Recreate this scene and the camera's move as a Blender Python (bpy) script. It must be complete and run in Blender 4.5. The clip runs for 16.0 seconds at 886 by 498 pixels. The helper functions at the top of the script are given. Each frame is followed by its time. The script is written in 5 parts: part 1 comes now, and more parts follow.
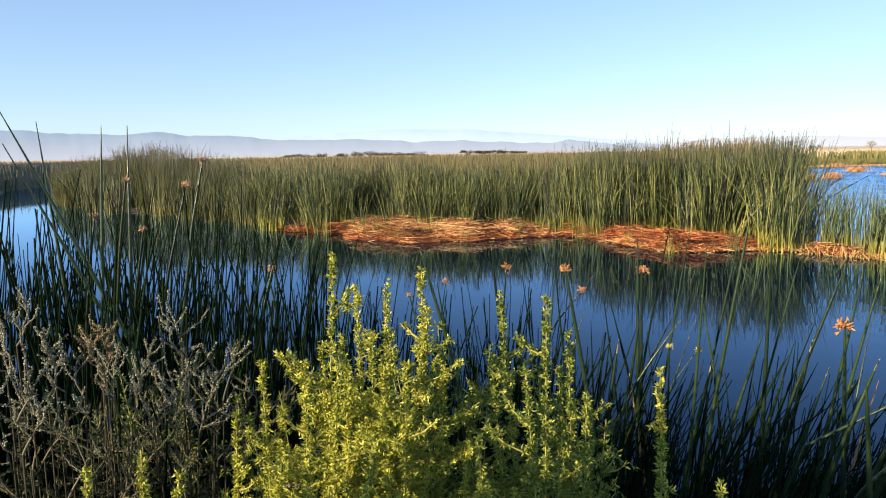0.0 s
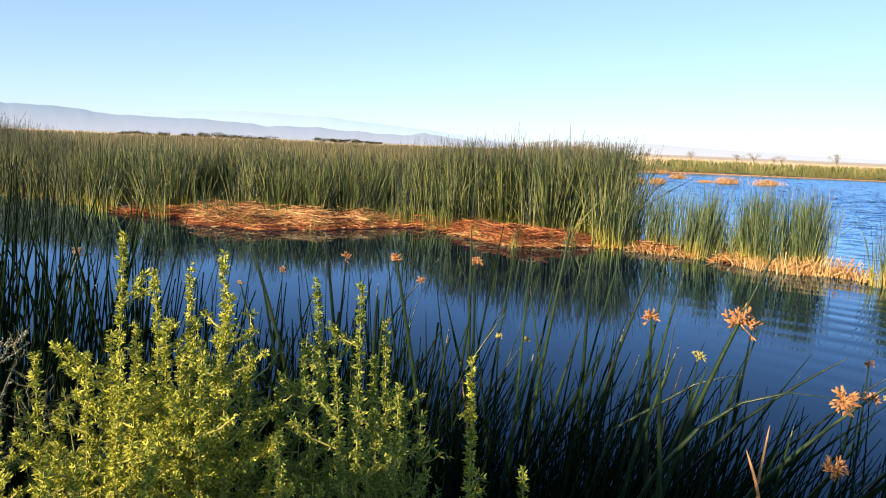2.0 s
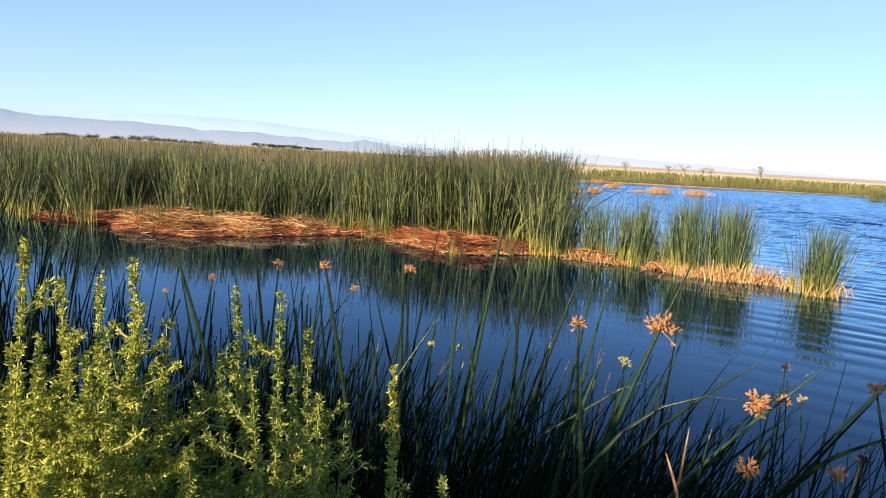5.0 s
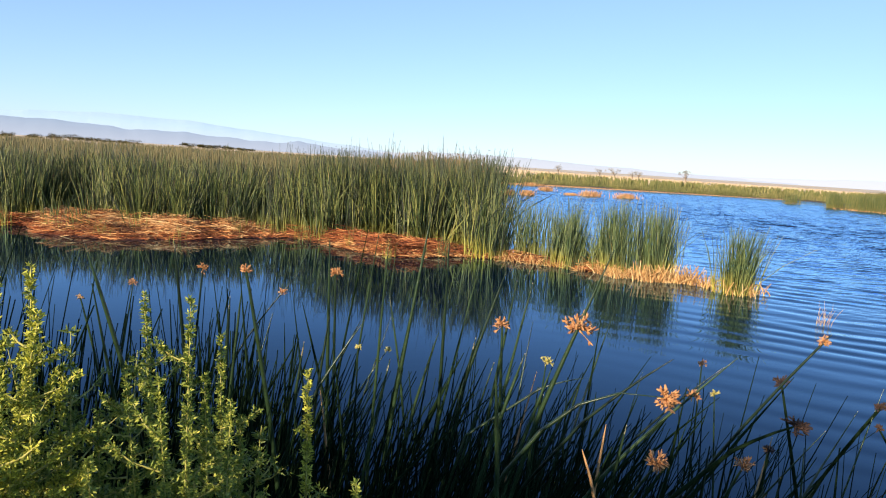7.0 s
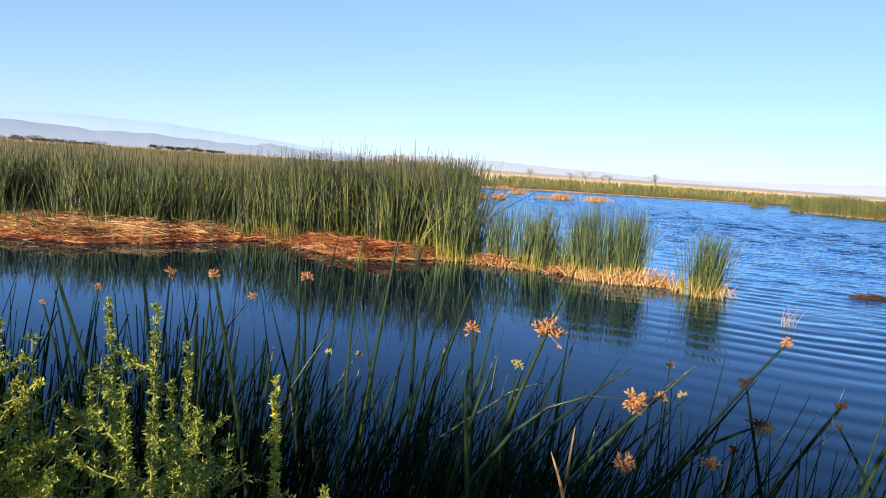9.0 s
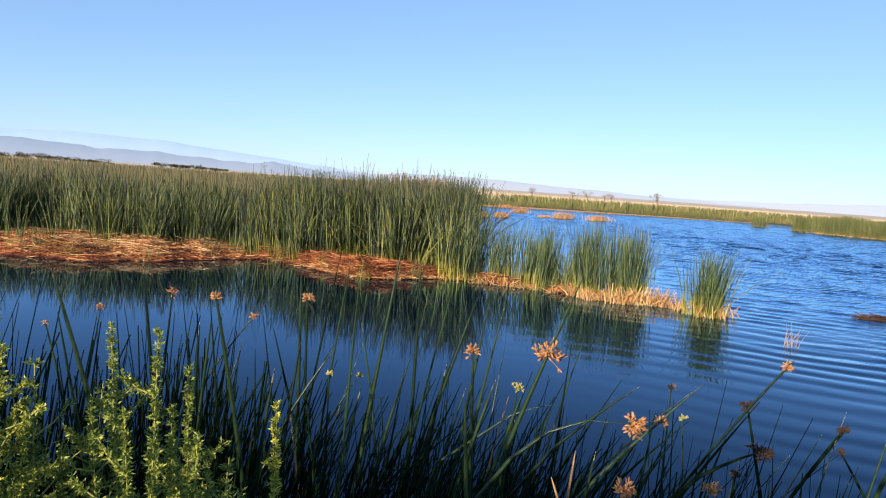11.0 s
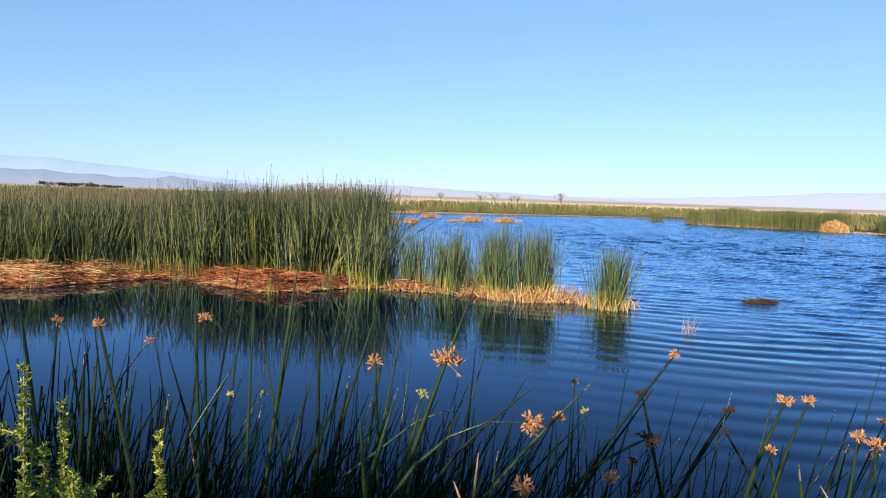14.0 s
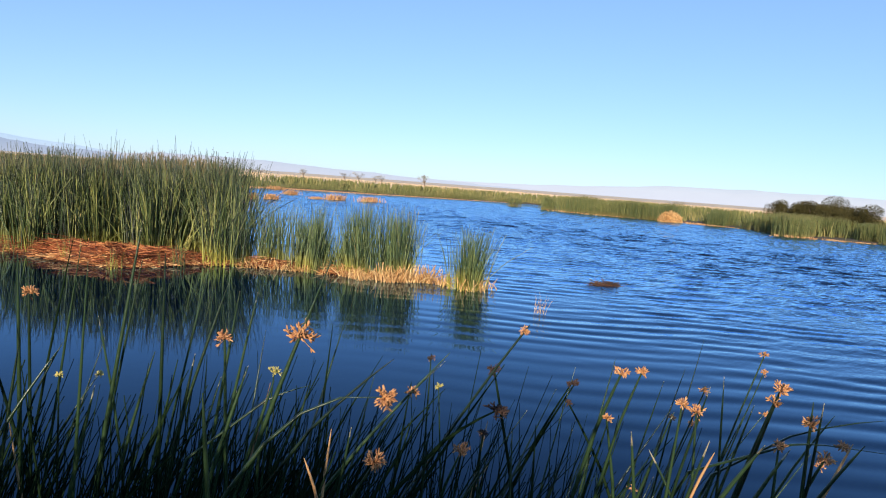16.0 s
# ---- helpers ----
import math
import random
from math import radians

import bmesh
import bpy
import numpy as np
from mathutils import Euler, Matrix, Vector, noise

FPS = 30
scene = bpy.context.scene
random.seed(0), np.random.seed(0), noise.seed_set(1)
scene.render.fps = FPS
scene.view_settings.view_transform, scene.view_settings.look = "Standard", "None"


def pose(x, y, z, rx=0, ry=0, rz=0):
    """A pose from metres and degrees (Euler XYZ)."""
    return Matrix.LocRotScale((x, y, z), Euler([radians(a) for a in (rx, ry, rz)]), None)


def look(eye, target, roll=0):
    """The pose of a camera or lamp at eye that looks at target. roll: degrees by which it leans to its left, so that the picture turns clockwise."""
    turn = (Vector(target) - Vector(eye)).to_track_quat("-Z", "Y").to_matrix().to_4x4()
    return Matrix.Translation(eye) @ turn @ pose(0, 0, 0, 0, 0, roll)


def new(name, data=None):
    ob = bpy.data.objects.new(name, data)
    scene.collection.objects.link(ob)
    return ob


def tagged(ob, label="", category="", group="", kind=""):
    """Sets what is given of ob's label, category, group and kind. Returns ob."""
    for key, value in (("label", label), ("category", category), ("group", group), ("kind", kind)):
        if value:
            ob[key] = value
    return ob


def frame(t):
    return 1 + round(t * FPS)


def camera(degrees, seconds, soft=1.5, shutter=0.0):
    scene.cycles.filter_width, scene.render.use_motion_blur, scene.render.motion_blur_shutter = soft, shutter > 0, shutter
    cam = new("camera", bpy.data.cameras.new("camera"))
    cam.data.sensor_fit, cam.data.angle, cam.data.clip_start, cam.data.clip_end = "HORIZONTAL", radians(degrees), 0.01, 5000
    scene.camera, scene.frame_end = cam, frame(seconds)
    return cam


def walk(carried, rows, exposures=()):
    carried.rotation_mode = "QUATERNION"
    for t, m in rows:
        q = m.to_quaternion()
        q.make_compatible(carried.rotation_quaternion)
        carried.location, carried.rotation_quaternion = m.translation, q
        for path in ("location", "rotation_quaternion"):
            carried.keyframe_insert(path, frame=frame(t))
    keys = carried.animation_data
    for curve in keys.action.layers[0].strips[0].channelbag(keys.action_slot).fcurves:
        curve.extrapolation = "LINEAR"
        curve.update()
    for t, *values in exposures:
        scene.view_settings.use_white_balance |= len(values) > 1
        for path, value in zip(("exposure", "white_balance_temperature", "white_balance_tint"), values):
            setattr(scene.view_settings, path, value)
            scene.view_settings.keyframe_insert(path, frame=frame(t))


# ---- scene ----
cam = camera(66.2, 16.0, soft=1.1)

PATH = [
    (0, (0.461, -0.031, 2.011), (0.46, 1.949, 1.731), -1.0),
    (0.5, (0.478, -0.012, 2.005), (0.652, 1.957, 1.706), 0.6),
    (1, (0.493, 0.001, 2.003), (0.791, 1.957, 1.709), 1.5),
    (1.5, (0.504, -0.001, 2.001), (0.877, 1.941, 1.701), 2.1),
    (2, (0.517, 0.002, 1.999), (0.945, 1.932, 1.697), 2.4),
    (2.5, (0.529, 0.005, 1.999), (0.998, 1.928, 1.711), 2.6),
    (3, (0.53, -0.001, 2.003), (1.054, 1.911, 1.736), 2.9),
    (5.5, (0.555, 0.002, 2.0), (1.204, 1.874, 1.731), 3.4),
    (6, (0.57, 0.005, 2.001), (1.296, 1.851, 1.747), 3.6),
    (6.5, (0.574, -0.006, 2.002), (1.316, 1.833, 1.743), 3.4),
    (7, (0.569, -0.016, 2.004), (1.341, 1.811, 1.75), 3.7),
    (7.5, (0.566, -0.023, 2.008), (1.355, 1.797, 1.756), 3.9),
    (8, (0.571, -0.025, 2.008), (1.388, 1.784, 1.762), 3.7),
    (8.5, (0.572, -0.024, 2.01), (1.421, 1.771, 1.775), 3.9),
    (9, (0.572, -0.021, 2.008), (1.418, 1.775, 1.768), 3.9),
    (11.5, (0.569, -0.032, 2.022), (1.413, 1.772, 1.846), 4.2),
    (12, (0.567, -0.034, 2.022), (1.463, 1.746, 1.852), 4.4),
    (12.5, (0.588, -0.022, 2.017), (1.542, 1.73, 1.868), 4.7),
    (13, (0.573, -0.05, 2.032), (1.573, 1.676, 1.885), 4.6),
    (13.5, (0.603, -0.032, 2.024), (1.664, 1.658, 1.887), 2.8),
    (14, (0.602, -0.053, 2.03), (1.669, 1.631, 1.875), 1.8),
    (14.5, (0.598, -0.058, 2.023), (1.714, 1.591, 1.839), 2.3),
    (15, (0.619, -0.04, 2.012), (1.781, 1.575, 1.811), 2.9),
    (15.5, (0.623, -0.036, 2.015), (1.85, 1.531, 1.818), 2.9),
    (16, (0.621, -0.046, 2.017), (2.004, 1.386, 1.825), 4.3),
]
walk(cam, [(t, look(eye, target, roll)) for t, eye, target, roll in PATH],
     exposures=[(0.0, 0.93, 6400, 13), (3.0, 0.91, 6300, 13), (9.0, 0.71, 5900, 13), (16.0, 0.55, 5650, 13)])


# ---- daylight ----
SUN_AZ, SUN_EL = 234.0, 15.5          # degrees clockwise from +y, and above the horizon
world = bpy.data.worlds.new("sky")
scene.world = world
world.use_nodes = True
_n, _l = world.node_tree.nodes, world.node_tree.links
sky = _n.new("ShaderNodeTexSky")
sky.sky_type, sky.sun_disc = "NISHITA", False
sky.sun_elevation, sky.sun_rotation = radians(SUN_EL), radians(SUN_AZ)
sky.altitude, sky.air_density, sky.dust_density, sky.ozone_density = 0, 0.8, 0.2, 3.0
# summer haze: a paler, more even sky than clean air gives
haze, tint = _n.new("ShaderNodeGamma"), _n.new("ShaderNodeMix")
haze.inputs["Gamma"].default_value = 0.62
tint.data_type, tint.blend_type = "RGBA", "MULTIPLY"
tint.inputs["Factor"].default_value = 1.0
tint.inputs["B"].default_value = (1.54, 1.69, 1.83, 1)
_l.new(sky.outputs["Color"], haze.inputs["Color"])
_l.new(haze.outputs["Color"], tint.inputs["A"])
_l.new(tint.outputs["Result"], _n["Background"].inputs["Color"])
_n["Background"].inputs["Strength"].default_value = 0.112
sun = new("sun", bpy.data.lights.new("sun", "SUN"))
sun.data.energy, sun.data.angle, sun.data.color = 5.0, radians(0.6), (1.0, 0.79, 0.54)
_a, _e = radians(SUN_AZ), radians(SUN_EL)
sun.matrix_world = look((math.sin(_a) * math.cos(_e) * 50, math.cos(_a) * math.cos(_e) * 50, math.sin(_e) * 50), (0, 0, 0))

# ---- helpers for materials and meshes ----
rng = np.random.default_rng(11)


def material(name, dark, light, rough=0.6, by="island", scale=8.0, base=None, base_z=(0.0, 0.4), tip=None, tip_z=(1.4, 2.2), bump=0.0, bump_scale=60.0, through_light=0.0, metal=0.0, third=None, odd=None, share=0.65, gleam=0.5, ends=(0.15, 0.85)):
    """Colour between dark and light by piece and by noise; base and tip: other colours towards the foot and the top."""
    m = bpy.data.materials.new(name)
    m.use_nodes = True
    n, l = m.node_tree.nodes, m.node_tree.links
    b = n["Principled BSDF"]
    b.inputs["Roughness"].default_value = rough
    b.inputs["Metallic"].default_value = metal
    b.inputs["Specular IOR Level"].default_value = gleam
    geo = n.new("ShaderNodeNewGeometry")
    tex = n.new("ShaderNodeTexNoise")
    tex.inputs["Scale"].default_value, tex.inputs["Detail"].default_value = scale, 5
    l.new(geo.outputs["Position"], tex.inputs["Vector"])
    ramp = n.new("ShaderNodeValToRGB")
    ramp.color_ramp.elements[0].position, ramp.color_ramp.elements[1].position = ends
    ramp.color_ramp.elements[0].color, ramp.color_ramp.elements[1].color = (*dark, 1), (*light, 1)
    if odd:
        ramp.color_ramp.elements.new(0.80).color = (*light, 1)
        ramp.color_ramp.elements[-1].position = 0.9
        ramp.color_ramp.elements[-1].color = (*odd, 1)
    if third:
        ramp.color_ramp.elements.new(0.55).color = (*third, 1)
    mix = n.new("ShaderNodeMath")
    mix.operation = "MULTIPLY_ADD"
    if by == "noise":
        l.new(tex.outputs["Fac"], ramp.inputs["Fac"])
    else:
        if by == "island":
            l.new(geo.outputs["Random Per Island"], mix.inputs[0])
        else:
            info = n.new("ShaderNodeObjectInfo")
            l.new(info.outputs["Random"], mix.inputs[0])
        mix.inputs[1].default_value = share
        half = n.new("ShaderNodeMath")
        half.operation = "MULTIPLY"
        half.inputs[1].default_value = 1.03 - share
        l.new(tex.outputs["Fac"], half.inputs[0])
        l.new(half.outputs[0], mix.inputs[2])
        l.new(mix.outputs[0], ramp.inputs["Fac"])
    col = ramp.outputs["Color"]
    sep = n.new("ShaderNodeSeparateXYZ")
    l.new(geo.outputs["Position"], sep.inputs[0])
    for other, (z0, z1) in ((base, base_z), (tip, tip_z)):
        if other:
            rg = n.new("ShaderNodeMapRange")
            rg.inputs["From Min"].default_value, rg.inputs["From Max"].default_value = z0, z1
            if other is base:
                rg.inputs["To Min"].default_value, rg.inputs["To Max"].default_value = 1.0, 0.0
            l.new(sep.outputs["Z"], rg.inputs["Value"])
            mx = n.new("ShaderNodeMix")
            mx.data_type = "RGBA"
            if other is base:
                # yellow towards the foot, more in some places than in others
                own, uneven = n.new("ShaderNodeMapRange"), n.new("ShaderNodeMath")
                own.inputs["From Min"].default_value, own.inputs["From Max"].default_value = 0.35, 0.62
                l.new(tex.outputs["Fac"], own.inputs["Value"])
                uneven.operation = "MULTIPLY"
                l.new(rg.outputs[0], uneven.inputs[0])
                l.new(own.outputs[0], uneven.inputs[1])
                l.new(uneven.outputs[0], mx.inputs["Factor"])
            else:
                l.new(rg.outputs[0], mx.inputs["Factor"])
            l.new(col, mx.inputs["A"])
            mx.inputs["B"].default_value = (*other, 1)
            col = mx.outputs["Result"]
    l.new(col, b.inputs["Base Color"])
    if bump:
        t2 = n.new("ShaderNodeTexNoise")
        t2.inputs["Scale"].default_value, t2.inputs["Detail"].default_value = bump_scale, 4
        l.new(geo.outputs["Position"], t2.inputs["Vector"])
        bp = n.new("ShaderNodeBump")
        bp.inputs["Strength"].default_value, bp.inputs["Distance"].default_value = bump, 0.02
        l.new(t2.outputs["Fac"], bp.inputs["Height"])
        l.new(bp.outputs[0], b.inputs["Normal"])
    if through_light:
        tr = n.new("ShaderNodeBsdfTranslucent")
        l.new(col, tr.inputs["Color"])
        ms = n.new("ShaderNodeMixShader")
        ms.inputs[0].default_value = through_light
        l.new(b.outputs[0], ms.inputs[1])
        l.new(tr.outputs[0], ms.inputs[2])
        l.new(ms.outputs[0], n["Material Output"].inputs["Surface"])
    return m


def mesh_of(name, v, faces, mats, slots=None, smooth=True):
    """One mesh from vertices (n, 3) and faces (m, 3 or 4)."""
    v, faces = np.asarray(v, np.float32), np.asarray(faces, np.int32)
    k = faces.shape[1]
    me = bpy.data.meshes.new(name)
    me.vertices.add(len(v))
    me.vertices.foreach_set("co", v.ravel())
    me.loops.add(faces.size)
    me.loops.foreach_set("vertex_index", faces.ravel())
    me.polygons.add(len(faces))
    me.polygons.foreach_set("loop_start", np.arange(0, faces.size, k, dtype=np.int32))
    me.polygons.foreach_set("loop_total", np.full(len(faces), k, np.int32))
    for m in (mats if isinstance(mats, (list, tuple)) else [mats]):
        me.materials.append(m)
    if slots is not None:
        me.polygons.foreach_set("material_index", np.asarray(slots, np.int32))
    me.polygons.foreach_set("use_smooth", np.full(len(faces), smooth))
    me.update(calc_edges=True)
    return me


def tubes(p, r, sides=3):
    """Tubes along centre lines p (n, k, 3) with radii r (n, k)."""
    n, k, _ = p.shape
    d = p[:, -1] - p[:, 0]
    d /= np.linalg.norm(d, axis=1, keepdims=True) + 1e-9
    ref = np.where(np.abs(d[:, 2:3]) > 0.8, [[1.0, 0.3, 0]], [[0, 0, 1.0]])
    a = np.cross(d, ref)
    a /= np.linalg.norm(a, axis=1, keepdims=True)
    b = np.cross(d, a)
    ang = np.arange(sides) * 2 * np.pi / sides + rng.uniform(0, 6, (n, 1))
    ring = np.cos(ang)[..., None] * a[:, None] + np.sin(ang)[..., None] * b[:, None]
    v = p[:, :, None] + ring[:, None] * r[:, :, None, None]
    i = np.arange(n * k * sides).reshape(n, k, sides)
    j = np.roll(i, -1, axis=2)
    f = np.stack([i[:, :-1], j[:, :-1], j[:, 1:], i[:, 1:]], -1).reshape(-1, 4)
    return v.reshape(-1, 3), f


def blades(p, d, length, width, fold=0.25):
    """Folded lance-shaped leaves at p (n, 3) along d (n, 3)."""
    n = len(p)
    d = d / (np.linalg.norm(d, axis=1, keepdims=True) + 1e-9)
    s = np.cross(d, rng.normal(size=(n, 3)))
    s /= np.linalg.norm(s, axis=1, keepdims=True) + 1e-9
    u = np.cross(d, s)
    length, width = np.broadcast_to(length, n)[:, None], np.broadcast_to(width, n)[:, None]
    mid = p + d * length * 0.45
    v = np.stack([p, mid + s * width / 2 + u * width * fold, p + d * length + u * length * 0.12, mid - s * width / 2 + u * width * fold], 1)
    i = np.arange(n)[:, None] * 4
    f = np.concatenate([i + [[0, 1, 2]], i + [[0, 2, 3]]])
    return v.reshape(-1, 3), f


def stand(pos, height, lean, radius, seg=3, sides=3, taper=0.25, wind=(0.0, 0.0)):
    """Upright stems at pos (n, 3); lean (n, 2): how far the tip is off, in parts of the height."""
    n = len(pos)
    t = np.linspace(0, 1, seg + 1)
    p = np.zeros((n, seg + 1, 3))
    off = lean + np.asarray(wind)
    p[..., :2] = pos[:, None, :2] + off[:, None] * height[:, None, None] * (0.35 * t + 0.65 * t ** 2)[None, :, None]
    p[..., 2] = pos[:, None, 2] + height[:, None] * t * (1 - 0.35 * (off ** 2).sum(1, keepdims=True))
    return tubes(p, radius[:, None] * (1 - (1 - taper) * t ** 1.5)[None], sides)


def joined(pairs):
    vs, fs, o = [], [], 0
    for v, f in pairs:
        vs.append(v)
        fs.append(f + o)
        o += len(v)
    return np.concatenate(vs), np.concatenate(fs)


def part(name, vf, mat, parent=None, label="", kind="", smooth=True):
    ob = new(name, mesh_of(name, vf[0], vf[1], mat, smooth=smooth))
    ob.parent = parent
    return tagged(ob, label=label, kind=kind)


def inside(x, y, poly):
    poly = np.asarray(poly, float)
    hit = np.zeros(np.shape(x), bool)
    for (x0, y0), (x1, y1) in zip(poly, np.roll(poly, -1, axis=0)):
        hit ^= ((y0 > y) != (y1 > y)) & (x < (x1 - x0) * (y - y0) / (y1 - y0 + 1e-12) + x0)
    return hit


def edge_distance(x, y, line, closed=False):
    line = np.asarray(line, float)
    best = np.full(np.shape(x), 1e9)
    ends = np.roll(line, -1, axis=0) if closed else line[1:]
    for (x0, y0), (x1, y1) in zip(line, ends):
        dx, dy = x1 - x0, y1 - y0
        u = np.clip(((x - x0) * dx + (y - y0) * dy) / (dx * dx + dy * dy), 0, 1)
        best = np.minimum(best, np.hypot(x - x0 - u * dx, y - y0 - u * dy))
    return best


def lumps(x, y, scale, seed=0.0):
    """Smooth noise about -1 to 1 in the plan."""
    return np.array([noise.noise(Vector((a * scale + seed, b * scale - seed, seed))) for a, b in zip(np.ravel(x), np.ravel(y))]).reshape(np.shape(x)) * 1.6


def scatter(poly, n, seed):
    g = np.random.default_rng(seed)
    poly = np.asarray(poly, float)
    lo, hi = poly.min(0), poly.max(0)
    out = np.zeros((0, 2))
    while len(out) < n:
        q = g.uniform(lo, hi, (n * 2, 2))
        out = np.concatenate([out, q[inside(q[:, 0], q[:, 1], poly)]])
    return out[:n]


# ---- materials ----
REED = material("tule_green", (0.006, 0.014, 0.005), (0.31, 0.325, 0.088), 0.4, odd=(0.42, 0.31, 0.12), base=(0.46, 0.41, 0.05), base_z=(0.0, 0.50), tip=(0.056, 0.072, 0.032), tip_z=(1.4, 2.3), scale=1.5, share=0.55, third=(0.066, 0.102, 0.027), ends=(0.39, 0.80))
REED_FRESH = material("fresh_tule_green", (0.012, 0.026, 0.011), (0.25, 0.30, 0.10), 0.4, odd=(0.42, 0.28, 0.10), base=(0.46, 0.40, 0.045), base_z=(0.05, 0.45), scale=1.5, share=0.6, third=(0.088, 0.138, 0.052))
REED_OLIVE = material("tule_olive", (0.009, 0.015, 0.006), (0.20, 0.205, 0.065), 0.45, odd=(0.36, 0.24, 0.09), base=(0.21, 0.19, 0.035), base_z=(0.0, 0.40), tip=(0.075, 0.075, 0.030), tip_z=(1.3, 2.2), scale=0.9, share=0.55, third=(0.060, 0.078, 0.024))
REED_FAR = material("far_reeds", (0.045, 0.068, 0.016), (0.27, 0.24, 0.07), 0.6, share=0.4, third=(0.12, 0.145, 0.035), base=(0.26, 0.20, 0.05), base_z=(0.0, 0.45), tip=(0.15, 0.115, 0.042), tip_z=(1.3, 2.3), scale=0.25)
REED_BROWN = material("marsh_reeds_with_brown_tips", (0.045, 0.062, 0.02), (0.17, 0.16, 0.055), 0.6, tip=(0.20, 0.145, 0.06), tip_z=(1.3, 2.1), scale=0.3)
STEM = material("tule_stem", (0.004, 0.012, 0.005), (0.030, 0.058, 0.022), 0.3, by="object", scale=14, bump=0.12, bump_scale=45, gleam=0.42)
# darker, duller copy of the tule stem with shade put into its colour
STEM_SHADED = material("shaded_tule_stem", (0.0035, 0.009, 0.004), (0.014, 0.028, 0.011), 0.9, scale=10, gleam=0.03)
DRYSTEM = material("dry_tule_stem", (0.35, 0.17, 0.06), (0.55, 0.36, 0.16), 0.6, by="object", scale=30)
HEAD = material("tule_spikelet", (0.30, 0.12, 0.04), (0.62, 0.33, 0.13), 0.65, by="object", scale=180)
REED_HEAD = material("brown_reed_head", (0.07, 0.045, 0.022), (0.24, 0.15, 0.07), 0.7, scale=60)
HEAD_PALE = material("faded_spikelet", (0.28, 0.16, 0.08), (0.56, 0.37, 0.22), 0.7, by="object", scale=180)
# darkened copy of the spikelet brown, standing in for a shadow over the heads
HEAD_SHADED = material("shaded_spikelet", (0.014, 0.008, 0.006), (0.06, 0.03, 0.018), 0.8, by="object", scale=180)
HEAD_GREEN = material("unripe_spikelet", (0.30, 0.28, 0.07), (0.5, 0.42, 0.12), 0.65, by="object", scale=180)
MAT_DRY = material("dead_tule_straw", (0.09, 0.022, 0.009), (0.92, 0.62, 0.27), 0.7, scale=0.95, share=0.36, third=(0.66, 0.28, 0.08), ends=(0.36, 0.68))
MAT_RED = material("wet_red_litter", (0.06, 0.014, 0.006), (0.85, 0.41, 0.14), 0.7, scale=1.4, share=0.40, third=(0.42, 0.115, 0.030), ends=(0.28, 0.76))
PEAT = material("dark_peat", (0.05, 0.02, 0.01), (0.18, 0.06, 0.025), 0.85, by="noise", scale=5, bump=0.8, bump_scale=20)
STRAW = material("straw_stubble", (0.34, 0.16, 0.045), (0.86, 0.60, 0.27), 0.7, scale=3, third=(0.68, 0.41, 0.15))
TAN_TUFT = material("dead_tan_tuft", (0.45, 0.22, 0.08), (0.75, 0.45, 0.2), 0.75, scale=1.0)
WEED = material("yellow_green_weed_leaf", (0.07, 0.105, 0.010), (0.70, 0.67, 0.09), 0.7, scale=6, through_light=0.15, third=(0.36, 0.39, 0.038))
# weed leaf with partial shade put into its colour
WEED_HALF_SHADE = material("half_shaded_weed_leaf", (0.07, 0.12, 0.015), (0.50, 0.50, 0.08), 0.65, scale=6, through_light=0.15, third=(0.22, 0.28, 0.035))
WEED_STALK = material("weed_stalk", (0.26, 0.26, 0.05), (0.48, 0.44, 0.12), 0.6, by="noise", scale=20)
# darker green leaf, darkened further to paint shade inside the bush
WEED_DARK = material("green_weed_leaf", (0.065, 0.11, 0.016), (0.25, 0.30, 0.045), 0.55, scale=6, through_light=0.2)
# weed leaf darkened so that its colour carries the shade low on the bank
WEED_SHADED = material("shaded_weed_leaf", (0.016, 0.024, 0.008), (0.085, 0.10, 0.03), 0.7, scale=6, through_light=0.1)
GREY = material("grey_weed_seed", (0.045, 0.055, 0.035), (0.56, 0.57, 0.44), 0.8, scale=14, third=(0.19, 0.21, 0.14))
# dimmer seed for low branches, shade put into its colour
GREY_DIM = material("shaded_weed_seed", (0.03, 0.04, 0.015), (0.20, 0.22, 0.08), 0.8, scale=14, third=(0.08, 0.10, 0.035))
# near-black lower stem, darkened for the shade near the ground
GREY_STEM = material("shaded_weed_stem", (0.012, 0.012, 0.006), (0.05, 0.045, 0.02), 0.8, by="noise", scale=18)
GREY_TAN = material("dry_tan_weed_seed", (0.09, 0.06, 0.025), (0.52, 0.40, 0.20), 0.8, scale=14, third=(0.24, 0.18, 0.08))
GREY_STALK = material("grey_weed_stalk", (0.07, 0.062, 0.032), (0.23, 0.20, 0.115), 0.75, by="noise", scale=18)
SHRUB = material("dark_shrub_leaf", (0.022, 0.024, 0.008), (0.10, 0.085, 0.026), 0.85, scale=0.8, gleam=0.15)
# greyish foliage, paled by distance haze put into the colour
TREE_LEAF = material("hazy_grey_tree_leaf", (0.12, 0.115, 0.085), (0.36, 0.33, 0.26), 0.8, scale=0.8)
BARK = material("grey_bark", (0.10, 0.075, 0.05), (0.24, 0.18, 0.12), 0.85, by="noise", scale=6, bump=0.5)
DRY_GRASS = material("pale_dry_grass", (0.50, 0.35, 0.19), (0.76, 0.58, 0.36), 0.8, scale=0.05)
SOIL = material("bank_soil", (0.05, 0.035, 0.02), (0.17, 0.12, 0.07), 0.9, by="noise", scale=4, bump=0.7, bump_scale=25)
PLAIN = material("dry_grass_plain", (0.60, 0.44, 0.27), (0.86, 0.70, 0.49), 0.9, by="noise", scale=0.05, third=(0.72, 0.56, 0.36))
